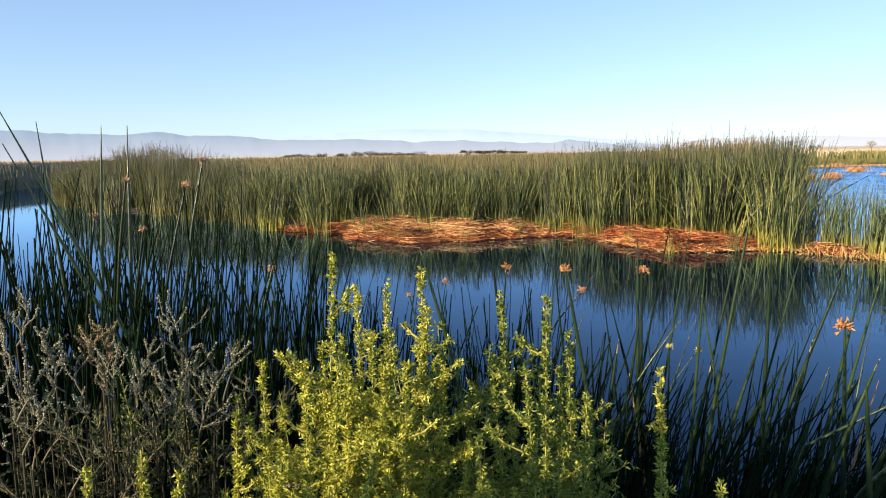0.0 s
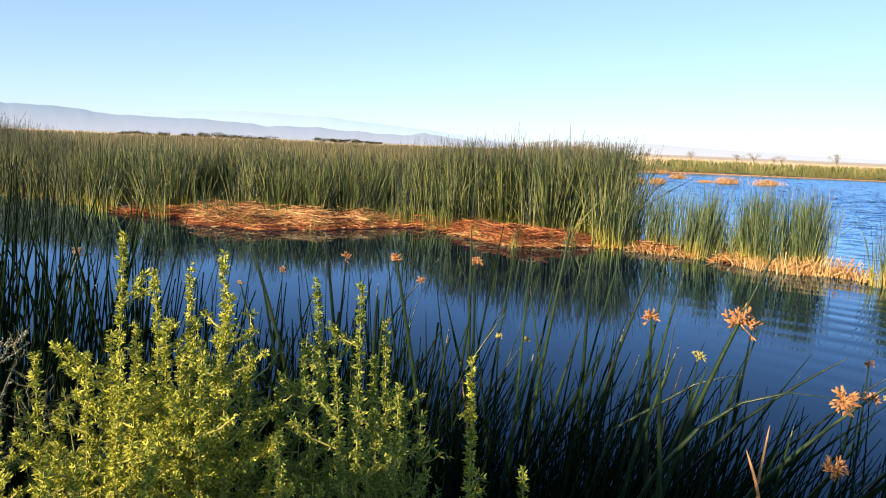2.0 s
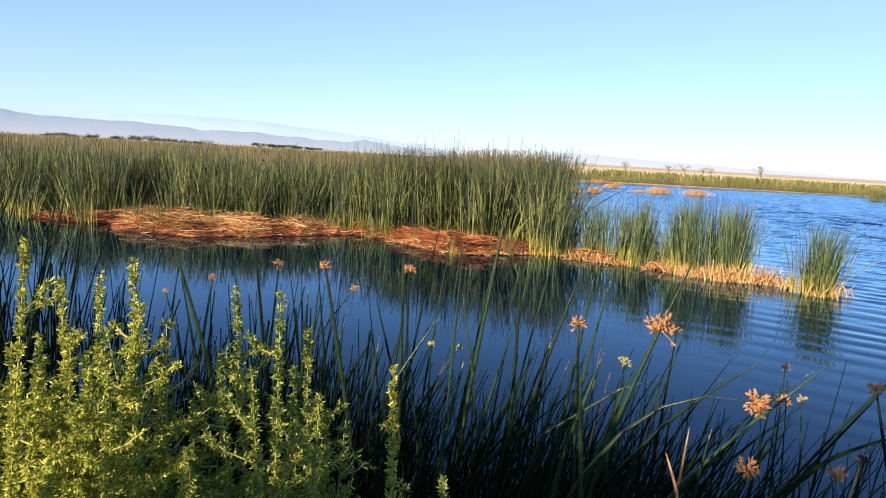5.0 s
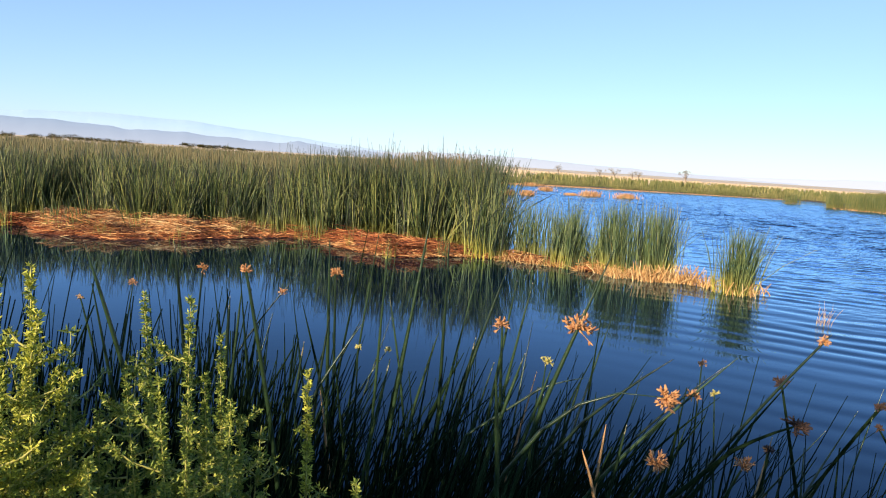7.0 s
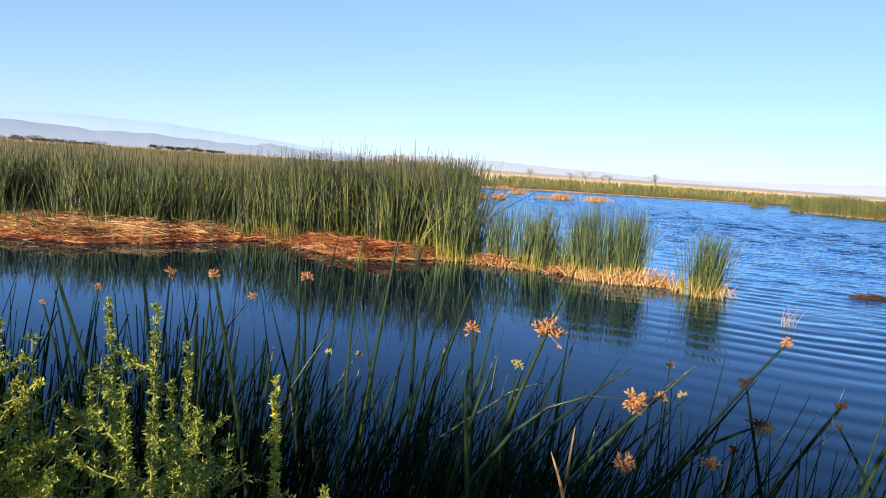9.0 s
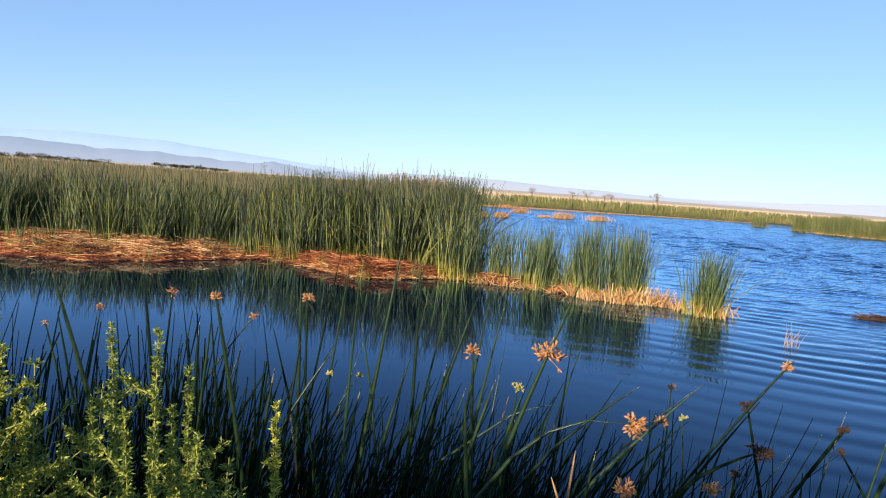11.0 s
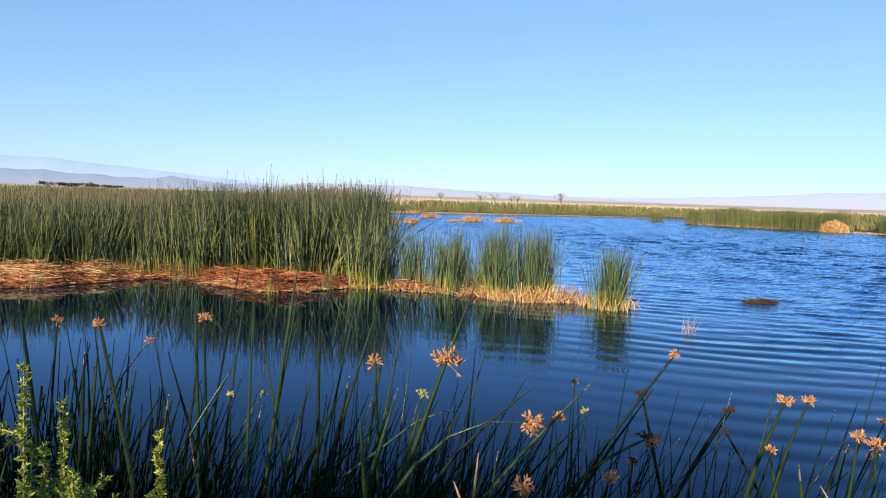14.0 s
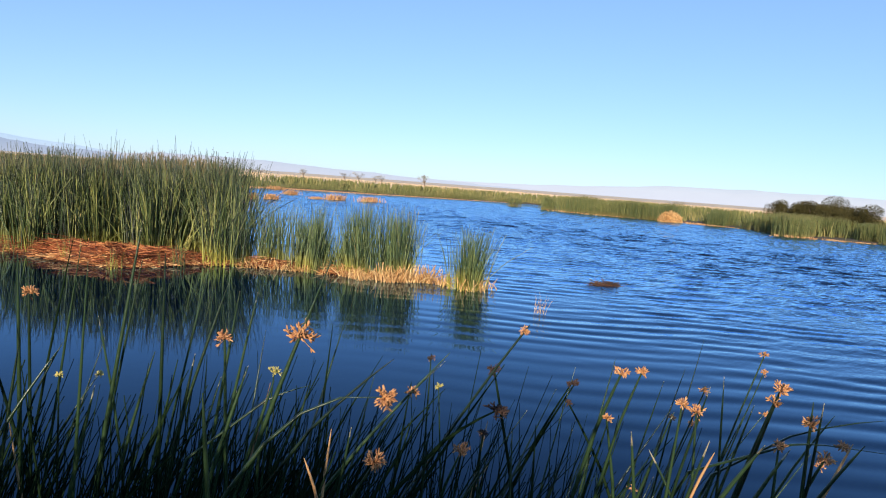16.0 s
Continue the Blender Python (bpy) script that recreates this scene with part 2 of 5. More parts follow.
LITTER = material("dark_wet_litter", (0.03, 0.015, 0.008), (0.16, 0.08, 0.04), 0.7, scale=6)
MARSH = material("far_marsh_growth", (0.09, 0.105, 0.025), (0.42, 0.32, 0.12), 0.8, scale=0.12, share=0.35, third=(0.17, 0.175, 0.048))
MARSH_FLOOR = material("olive_marsh_floor", (0.10, 0.11, 0.035), (0.30, 0.25, 0.10), 0.85, by="noise", scale=0.12, third=(0.17, 0.165, 0.055))
MUD = material("marsh_mud", (0.05, 0.04, 0.02), (0.14, 0.10, 0.05), 0.8, by="noise", scale=1.0, bump=0.5, bump_scale=6)


def water_material():
    m = bpy.data.materials.new("pond_water")
    m.use_nodes = True
    n, l = m.node_tree.nodes, m.node_tree.links
    n.remove(n["Principled BSDF"])
    body, gloss, mirror, mixed = n.new("ShaderNodeBsdfDiffuse"), n.new("ShaderNodeBsdfGlossy"), n.new("ShaderNodeFresnel"), n.new("ShaderNodeMixShader")
    body.inputs["Color"].default_value = (0.0004, 0.0026, 0.0135, 1)
    gloss.inputs["Color"].default_value, gloss.inputs["Roughness"].default_value = (0.50, 0.72, 0.985, 1), 0.024
    mirror.inputs["IOR"].default_value = 1.38
    steep = n.new("ShaderNodeMath")
    steep.operation, steep.inputs[1].default_value = "POWER", 1.36
    more = n.new("ShaderNodeMath")
    more.operation, more.inputs[1].default_value, more.use_clamp = "MULTIPLY", 1.85, True
    l.new(mirror.outputs[0], steep.inputs[0])
    l.new(steep.outputs[0], more.inputs[0])
    l.new(more.outputs[0], mixed.inputs[0])
    l.new(body.outputs[0], mixed.inputs[1])
    l.new(gloss.outputs[0], mixed.inputs[2])
    l.new(mixed.outputs[0], n["Material Output"].inputs["Surface"])
    geo = n.new("ShaderNodeNewGeometry")
    mp = n.new("ShaderNodeMapping")
    mp.inputs["Rotation"].default_value = (0, 0, radians(38))
    mp.inputs["Scale"].default_value = (0.55, 1.5, 1)
    l.new(geo.outputs["Position"], mp.inputs["Vector"])
    small = n.new("ShaderNodeTexNoise")
    small.inputs["Scale"].default_value, small.inputs["Detail"].default_value = 5.5, 4
    l.new(mp.outputs[0], small.inputs["Vector"])
    # calm in the lee of the reeds, ruffled on the open water
    sep = n.new("ShaderNodeSeparateXYZ")
    l.new(geo.outputs["Position"], sep.inputs[0])
    lee = n.new("ShaderNodeMath")
    lee.operation = "MULTIPLY_ADD"
    lee.inputs[1].default_value = -0.1
    l.new(sep.outputs["Y"], lee.inputs[0])
    l.new(sep.outputs["X"], lee.inputs[2])
    rg = n.new("ShaderNodeMapRange")
    rg.interpolation_type = "SMOOTHSTEP"
    rg.inputs["From Min"].default_value, rg.inputs["From Max"].default_value = 7.0, 20.0
    rg.inputs["To Min"].default_value, rg.inputs["To Max"].default_value = 0.010, 0.9
    l.new(lee.outputs[0], rg.inputs["Value"])
    bp = n.new("ShaderNodeBump")
    bp.inputs["Distance"].default_value = 0.06
    l.new(rg.outputs[0], bp.inputs["Strength"])
    l.new(small.outputs["Fac"], bp.inputs["Height"])
    l.new(bp.outputs[0], gloss.inputs["Normal"])
    l.new(bp.outputs[0], mirror.inputs["Normal"])
    return m


WATER = water_material()

# ---- ground and water ----
FRONT = [(-22.0, 39.5), (-17.0, 31.0), (-11.5, 24.8), (-7.3, 21.5), (-5.4, 20.1), (-3.9, 18.4), (-2.6, 17.8), (0.0, 17.2), (2.6, 16.9), (4.2, 15.6), (5.6, 14.4), (6.6, 13.5), (7.4, 13.0)]
FAR_SHORE = [(57.5, 12.6), (54.3, 15.9), (52.8, 19.0), (57.0, 20.8), (61.5, 25.3), (60.2, 29.8), (60.2, 32.2), (59.4, 36.2), (57.8, 43.0), (58.0, 44.8), (63.0, 49.0), (76.0, 56.0), (76.0, 63.5), (59.0, 66.5), (52.0, 67.6), (45.0, 69.0), (34.0, 68.0)]
LEVEE = [(-2.5, -14.0), (-4.5, -5.0), (-6.5, 2.0), (-12.0, 12.0), (-21.0, 26.0), (-33.0, 44.0), (-33.8, 54.0), (-34.0, 70.0)]
POND = [(-1.3, 0.75), (-0.8, 0.83), (-0.2, 0.72), (0.4, 0.78), (1.0, 0.66), (1.7, 0.80), (2.3, 0.70), (3.2, 0.86), (4.3, 0.62), (6.0, 0.84), (8.0, 0.60), (11.0, 0.88), (16.0, 0.55), (24.0, 0.9), (40.0, 0.6), (62.0, 0.75), (61.0, 8.0)] + FAR_SHORE + [(28.0, 61.0), (19.0, 40.0), (11.0, 22.0)] + FRONT[::-1] + [(-26.0, 60.0), (-29.3, 54.0), (-28.6, 45.0), (-16.3, 23.0), (-7.0, 9.5), (-2.0, 2.5)]


def spread(stops):
    out = []
    for a, b, step in stops:
        out += list(np.arange(a, b, step))
    return np.array(out + [stops[-1][1]])


gx = spread([(-4600, -600, 400), (-600, -120, 60), (-120, -40, 5), (-40, -4, 1.0), (-4, 6, 0.25), (6, 90, 1.2), (90, 300, 15), (300, 900, 60), (900, 4600, 370)])
gy = spread([(-4600, -600, 400), (-600, -60, 60), (-60, -6, 4), (-6, -1, 0.5), (-1, 2, 0.1), (2, 80, 1.2), (80, 200, 10), (200, 800, 60), (800, 4600, 380)])
GX, GY = np.meshgrid(gx, gy)
wet = inside(GX, GY, POND)
off = edge_distance(GX, GY, POND, True)
GZ = np.where(wet, -np.clip(off * 0.5, 0.05, 0.8), np.clip(off * 0.25, 0.0, 0.10))
near = (GY < 3.5) & ~wet
GZ = np.where(near, np.clip(off * 0.62, 0.02, 0.42) + np.clip((-0.9 - GY) * 0.25, 0, 0.45), GZ)
marsh = (GX < 30) & (GY > 10) & (GX > -40) & ~wet
GZ = np.where(marsh, 0.02, GZ)
# the levee that curves round behind the bank; unseen near end added for shade
GZ = np.maximum(GZ, np.where(wet, -9, np.interp(GY, [-14, 1, 8, 30, 42, 70], [2.8, 2.8, 1.5, 1.3, 1.75, 1.75]) - 0.55 * np.maximum(edge_distance(GX, GY, LEVEE) - 1.2, 0)))
GZ += np.where(near, 0.05 * lumps(GX * near, GY * near, 1.7), 0)
ii = np.arange(GX.size).reshape(GX.shape)
gf = np.stack([ii[:-1, :-1], ii[:-1, 1:], ii[1:, 1:], ii[1:, :-1]], -1).reshape(-1, 4)
cx, cy = (GX[:-1, :-1] + GX[1:, 1:]).ravel() / 2, (GY[:-1, :-1] + GY[1:, 1:]).ravel() / 2
slot = np.where((cy < 3) & (np.abs(cx) < 60), 0, np.where(inside(cx, cy, POND) | (edge_distance(cx, cy, FAR_SHORE) < 9) | ((cx < 0.51 * cy) & (cy < 75) & (cx > -40)), 1, 2))
beyond = edge_distance(cx, cy, FAR_SHORE)
slot = np.where((slot == 2) & (beyond < 45 + 14 * lumps(cx, cy, 0.03, 2.0)) & (cx > 20), 3, slot)
ground = new("ground", mesh_of("ground", np.stack([GX, GY, GZ], -1).reshape(-1, 3), gf, [SOIL, MUD, PLAIN, MARSH_FLOOR], slot))
tagged(ground, "flat tan dry-grass plain with a dark soil bank by the pond", "ground", kind="structure")

wx = spread([(-82, -6, 4), (-6, 1.5, 0.5), (1.5, 4, 0.12), (4, 14, 0.06), (14, 34, 0.15), (34, 62, 0.24), (62, 90, 0.6)])
wy = spread([(0.2, 11, 0.06), (11, 12, 0.1), (12, 30, 0.16), (30, 60, 0.24), (60, 84, 0.5)])
WX, WY = np.meshgrid(wx, wy)
# wind waves: small trains of several lengths, growing out of the lee of the reeds
open_water = np.clip((WX - 0.12 * WY - 5.5) / 20.0, 0, 1)
open_water = open_water ** 1.2
WZ = np.zeros_like(WX)
g = np.random.default_rng(17)
for k in range(26):
    long = 0.26 * (1.15 / 0.26) ** (k / 25)
    a = radians(50 + g.normal(0, 17))
    slope = 0.068 * g.uniform(0.6, 1.3)
    ph = (math.sin(a) * WX + math.cos(a) * WY) * 2 * np.pi / long + g.uniform(0, 6.28)
    ph += 1.6 * np.sin((math.cos(a) * WX - math.sin(a) * WY) * 2 * np.pi / (long * g.uniform(4, 7)) + g.uniform(0, 6.28))
    cell = np.maximum(np.gradient(wx)[None, :], np.gradient(wy)[:, None])
    fine = np.clip(long / (2.2 * cell) - 0.6, 0, 1)
    WZ += slope * long / (2 * np.pi) * np.sin(ph) * fine
WZ *= open_water
# a fine regular ripple at the border of the calm water
ripple = np.clip((WX - 4.6) / 4.5, 0, 1) * np.clip((18.0 - WX) / 7.0, 0, 1) * np.clip((np.where(WX > 10, 12.0, 9.5) - WY) / 4.0, 0, 1)
ph = (math.sin(radians(48)) * WX + math.cos(radians(48)) * WY) * 2 * np.pi / 0.50
ph += 1.2 * np.sin(WX * 0.9 - WY * 1.1) + 0.8 * np.sin(WX * 1.7 + WY * 0.6 + 1.0)
WZ += ripple * 0.0074 * (np.sin(ph) + 0.25 * np.sin(2 * ph + 0.6)) * (0.7 + 0.3 * np.sin(WX * 0.7 + WY * 1.3))
ii = np.arange(WX.size).reshape(WX.shape)
wf = np.stack([ii[:-1, :-1], ii[:-1, 1:], ii[1:, 1:], ii[1:, :-1]], -1).reshape(-1, 4)
water = new("water", mesh_of("water", np.stack([WX, WY, WZ], -1).reshape(-1, 3), wf, WATER))
tagged(water, "deep blue pond water, calm by the reeds and rippled beyond", "water", kind="structure")


# hill material with the haze of distance put into its colour and a glow
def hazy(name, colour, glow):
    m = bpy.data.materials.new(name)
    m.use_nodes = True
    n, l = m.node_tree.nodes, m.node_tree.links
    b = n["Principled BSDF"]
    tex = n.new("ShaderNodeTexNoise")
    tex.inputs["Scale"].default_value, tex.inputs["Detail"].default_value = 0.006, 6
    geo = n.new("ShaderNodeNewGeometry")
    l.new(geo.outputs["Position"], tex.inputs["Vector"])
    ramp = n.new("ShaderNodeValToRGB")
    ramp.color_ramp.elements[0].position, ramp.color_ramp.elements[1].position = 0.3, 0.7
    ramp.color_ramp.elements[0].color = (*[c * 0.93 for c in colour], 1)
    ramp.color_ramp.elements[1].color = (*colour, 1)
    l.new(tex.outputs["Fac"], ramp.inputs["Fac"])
    # painted haze, paler and pinker towards the foot of the hills
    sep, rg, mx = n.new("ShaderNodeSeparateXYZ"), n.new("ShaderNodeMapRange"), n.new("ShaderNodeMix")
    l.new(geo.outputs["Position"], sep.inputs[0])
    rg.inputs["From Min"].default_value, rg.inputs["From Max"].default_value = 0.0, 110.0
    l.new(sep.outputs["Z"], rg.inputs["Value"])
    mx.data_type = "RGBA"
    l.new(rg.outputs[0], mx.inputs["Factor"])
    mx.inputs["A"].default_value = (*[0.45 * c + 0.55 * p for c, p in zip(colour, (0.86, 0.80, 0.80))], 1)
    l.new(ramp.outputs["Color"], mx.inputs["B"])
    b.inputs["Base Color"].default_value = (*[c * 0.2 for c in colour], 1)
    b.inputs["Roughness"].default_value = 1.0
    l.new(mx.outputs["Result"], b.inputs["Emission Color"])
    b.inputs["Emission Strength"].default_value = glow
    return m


def mountains(name, keys, radius, mat, rough, label):
    """A ridge of hills along a circle; keys: azimuth and height, both in degrees."""
    az = np.linspace(keys[0][0], keys[-1][0], 420)
    h = np.interp(az, *zip(*keys))
    h = h * radius * math.pi / 180 + np.array([noise.fractal(Vector((a * 0.35, 3.3, rough)), 1.0, 2.0, 6) for a in az]) * rough
    rows = []
    for k, (dr, f) in enumerate(((-500, 0.0), (-330, 0.25), (-180, 0.62), (0, 1.0), (200, 0.5), (350, 0.0))):
        wob = np.array([noise.noise(Vector((a * 0.9, k * 2.1, 0))) for a in az])
        r = radius + dr + wob * 70 * (k != 3)
        rows.append(np.stack([np.sin(np.radians(az)) * r, np.cos(np.radians(az)) * r, np.maximum(h * (f + 0.12 * wob * (k in (1, 2))), 0) - (2 if f == 0 else 0)], -1))
    v = np.array(rows)
    i = np.arange(v.shape[0] * v.shape[1]).reshape(v.shape[:2])
    f = np.stack([i[:-1, :-1], i[:-1, 1:], i[1:, 1:], i[1:, :-1]], -1).reshape(-1, 4)
    ob = new(name, mesh_of(name, v.reshape(-1, 3), f, mat))
    return tagged(ob, label, "mountains", kind="structure")


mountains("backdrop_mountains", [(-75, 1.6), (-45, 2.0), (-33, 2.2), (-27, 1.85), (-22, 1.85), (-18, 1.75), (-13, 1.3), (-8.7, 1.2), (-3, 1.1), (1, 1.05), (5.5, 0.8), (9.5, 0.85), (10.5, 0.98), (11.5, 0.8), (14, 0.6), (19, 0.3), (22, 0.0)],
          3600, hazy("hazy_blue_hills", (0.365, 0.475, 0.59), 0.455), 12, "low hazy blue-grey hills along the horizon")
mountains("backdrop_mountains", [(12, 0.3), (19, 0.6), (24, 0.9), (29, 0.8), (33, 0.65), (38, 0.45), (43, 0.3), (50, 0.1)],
          4000, hazy("hazy_grey_blue_hills", (0.67, 0.72, 0.74), 0.49), 6, "pale grey-blue hills fading into the bright horizon")
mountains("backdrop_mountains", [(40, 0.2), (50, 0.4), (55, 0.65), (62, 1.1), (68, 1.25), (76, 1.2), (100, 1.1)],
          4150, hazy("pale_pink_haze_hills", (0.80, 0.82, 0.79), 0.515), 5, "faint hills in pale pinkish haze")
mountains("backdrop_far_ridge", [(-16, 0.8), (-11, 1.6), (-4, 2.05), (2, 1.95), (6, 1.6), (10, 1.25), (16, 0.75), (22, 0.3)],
          4300, hazy("hazy_far_ridge", (0.66, 0.84, 0.93), 0.47), 6, "faint pale ridge behind the hills")

# ---- reed beds ----
def reeds(name, xy, height, radius, mat, label, lean=0.07, wind=(0.02, 0.0), seg=3, z=-0.05, taper=0.38, seed=1, broken=0.0, fan=None, also=None):
    g = np.random.default_rng(seed)
    n = len(xy)
    pos = np.column_stack([xy, np.full(n, z)])
    lean2 = g.normal(0, lean, (n, 2))
    if also is not None:
        lean2 += also
    if fan:
        lean2 += (xy - np.array(fan)) * 0.55
    if broken:
        bent = g.random(n) < broken
        lean2[bent] += g.normal(0, 0.35, (bent.sum(), 2))
    ob = part(name, stand(pos, height, lean2, radius, seg=seg, taper=taper, wind=wind), mat, None, label, "stuff")
    ob["category"] = "reeds"
    return ob


def front_band(depth, n, seed, power=1.6, late=1.5):
    """Places behind the front edge of the reed bed, thinning with depth."""
    g = np.random.default_rng(seed)
    line = np.array(FRONT)
    seg = np.hypot(*np.diff(line, axis=0).T)
    cum = np.r_[0, np.cumsum(seg)]
    # nearer stretches of the edge are planted more densely
    s = cum[-1] * g.beta(late, 1.0, n)
    x, y = np.interp(s, cum, line[:, 0]), np.interp(s, cum, line[:, 1])
    k = np.clip(np.searchsorted(cum, s) - 1, 0, len(seg) - 1)
    d = np.diff(line, axis=0)[k] / seg[k, None]
    back = depth * g.random(n) ** power
    xy = np.column_stack([x - d[:, 1] * back, y + d[:, 0] * back])
    return xy, back


def bed_height(x, y):
    tall = 1.72 + 0.50 * np.clip((x - 2.5) / 3.0, 0, 1) + 0.58 * np.exp(-((x + 12.0) / 3.6) ** 2) + 0.18 * np.clip((-6.0 - x) / 4.0, 0, 1)
    return tall + 0.17 * lumps(x, y, 0.6, 9.0) + 0.10 * lumps(x, y, 2.2, 19.0)


def in_bed(x, y):
    """Left out: the open water past the end, and a nook behind the straw."""
    return (x < 0.52 * y + 0.75) & (np.hypot((x + 1.45) / 0.55, (y - 18.9) / 1.7) > 1)


# the bed grows in clumps, each with its own height and sway, its outer stems leaning out
g = np.random.default_rng(3)
mid, back = front_band(3.6, 560, 3, 1.35)
mid += g.normal(0, 0.16, mid.shape)
ok = in_bed(*mid.T) & (lumps(mid[:, 0], mid[:, 1], 0.9, 2.0) + 0.9 * np.clip(back - 1.3, 0, 1) > -0.16)
mid, back = mid[ok], back[ok]
m = len(mid)
count = g.integers(16, 46, m)
of = np.repeat(np.arange(m), count)
wide = g.uniform(0.08, 0.21, m)[of]
off = g.normal(0, 1, (len(of), 2)) * wide[:, None]
xy = mid[of] + off
clump_tall = bed_height(*mid.T) * (1 + np.clip(g.normal(0, 0.055, m), -0.13, 0.10)) * np.where(back < 0.45, 0.86, 1.0)
high = clump_tall[of] * (1 - 0.38 * g.random(len(of)) ** 2.0 - 0.22 * np.clip(np.hypot(*off.T) / wide - 1, 0, 1)) + g.normal(0, 0.04, len(of))
sway = g.normal(0, 0.10, (m, 2))[of] + off * 0.50
# filling between and behind the clumps
more, deep = front_band(4.2, 3600, 4, 0.9)
more += g.normal(0, 0.12, more.shape)
ok = in_bed(*more.T) & (deep + 0.7 * lumps(more[:, 0], more[:, 1], 0.9, 5.0) > 1.3)
more = more[ok]
xy, sway = np.concatenate([xy, more]), np.concatenate([sway, np.zeros((len(more), 2))])
high = np.concatenate([high, bed_height(*more.T) * (1 - 0.3 * g.random(len(more)) ** 2)])
stray = g.random(len(xy)) < 0.04
high[stray] *= g.uniform(1.03, 1.13, stray.sum())
xy_bed, high_bed = xy, high
thick = 0.0060 + 0.0095 * g.random(len(xy)) ** 1.4
near = xy[:, 0] + 0.8 * lumps(xy[:, 0], xy[:, 1], 0.8, 41.0) > -5.2
reeds("reed_bed", xy[near], high[near], thick[near], REED, "dense stand of tall green tule reeds with yellow feet in the water", lean=0.08, seed=6, broken=0.12, also=sway[near])
reeds("reed_bed", xy[~near], high[~near], thick[~near], REED_OLIVE, "dense stand of tall olive-green reeds with brown tops", lean=0.08, seed=7, broken=0.12, also=sway[~near])

# the marsh behind, seen as a level of brownish tips
field = np.random.default_rng(7)
t = field.random(21000) ** 2.0
fy = 18 + 130 * t
fx = -0.75 * fy - 4 + (0.51 * fy + 0.2 - (-0.75 * fy - 4)) * field.random(21000)
ok = (edge_distance(fx, fy, FRONT) > 2.5) & ~inside(fx, fy, POND) & (fy > np.interp(fx, np.array(FRONT)[:, 0], np.array(FRONT)[:, 1]) + 1)
fx, fy = fx[ok], fy[ok]
fh = 1.72 + 0.14 * lumps(fx, fy, 0.25, 4.0) + field.normal(0, 0.10, len(fx)) + 0.45 * np.clip((fx / fy - 0.25) / 0.15, 0, 1) * (fy < 40)
reeds("marsh_reeds", np.column_stack([fx, fy]), fh, 0.006 + 0.0006 * fy, REED_BROWN, "wide marsh of green reeds with brown seeding tips", lean=0.07, seg=2, seed=8)

# the lower spit of reeds that runs out into the open water
SPIT = [(7.2, 13.0), (8.1, 12.2), (8.8, 11.1), (9.45, 10.45), (9.78, 10.25)]
g = np.random.default_rng(9)
line = np.array(SPIT)
cum = np.r_[0, np.cumsum(np.hypot(*np.diff(line, axis=0).T))]
m = 62
s = cum[-1] * np.concatenate([g.random(m // 2) * 0.50, 0.60 + 0.40 * g.random(m - m // 2) ** 0.8])
mid = np.column_stack([np.interp(s, cum, line[:, 0]), np.interp(s, cum, line[:, 1])])
bk = 1.35 * g.random(m) ** 1.2 * (1 - 0.5 * s / cum[-1]) - 0.22 * (g.random(m) < 0.16)
mid += np.column_stack([0.60 * bk, 0.80 * bk]) + g.normal(0, 0.05, (m, 2))
of = np.repeat(np.arange(m), g.integers(14, 44, m))
off = g.normal(0, 1, (len(of), 2)) * g.uniform(0.05, 0.14, m)[of][:, None]
sx, sy = (mid[of] + off).T
tall = (g.uniform(0.95, 1.34, m) + 0.14 * (mid[:, 0] > 8.7))[of]
sh = tall * (0.5 + 0.62 * g.beta(2.6, 1.5, len(of)))
fan_out = off * 0.35 + g.normal(0, 0.055, (m, 2))[of]
s = cum[-1] * g.uniform(0.40, 0.72, 420)
low_growth = np.column_stack([np.interp(s, cum, line[:, 0]) + 0.5 * g.random(420), np.interp(s, cum, line[:, 1]) + 0.6 * g.random(420)])
sx, sy = np.concatenate([sx, low_growth[:, 0]]), np.concatenate([sy, low_growth[:, 1]])
sh = np.concatenate([sh, g.uniform(0.25, 0.95, 420)])
fan_out = np.concatenate([fan_out, g.normal(0, 0.15, (420, 2))])
reeds("low_reed_spit", np.column_stack([sx, sy]), sh, g.uniform(0.005, 0.0095, len(sx)), REED_FRESH, "lower green tule reeds growing out along a narrow spit", lean=0.07, seed=10, broken=0.06, also=fan_out)

# the last small clump
g = np.random.default_rng(12)
q = g.normal(0, 1, (330, 2)) * [0.16, 0.13] + [10.14, 9.04]
reeds("reed_clump", q, 1.34 * g.beta(3.2, 1.5, 330), g.uniform(0.005, 0.009, 330), REED_FRESH, "small separate clump of green reeds with straw-yellow feet", lean=0.10, wind=(0.03, -0.03), seed=13, fan=(10.14, 9.04), broken=0.06)


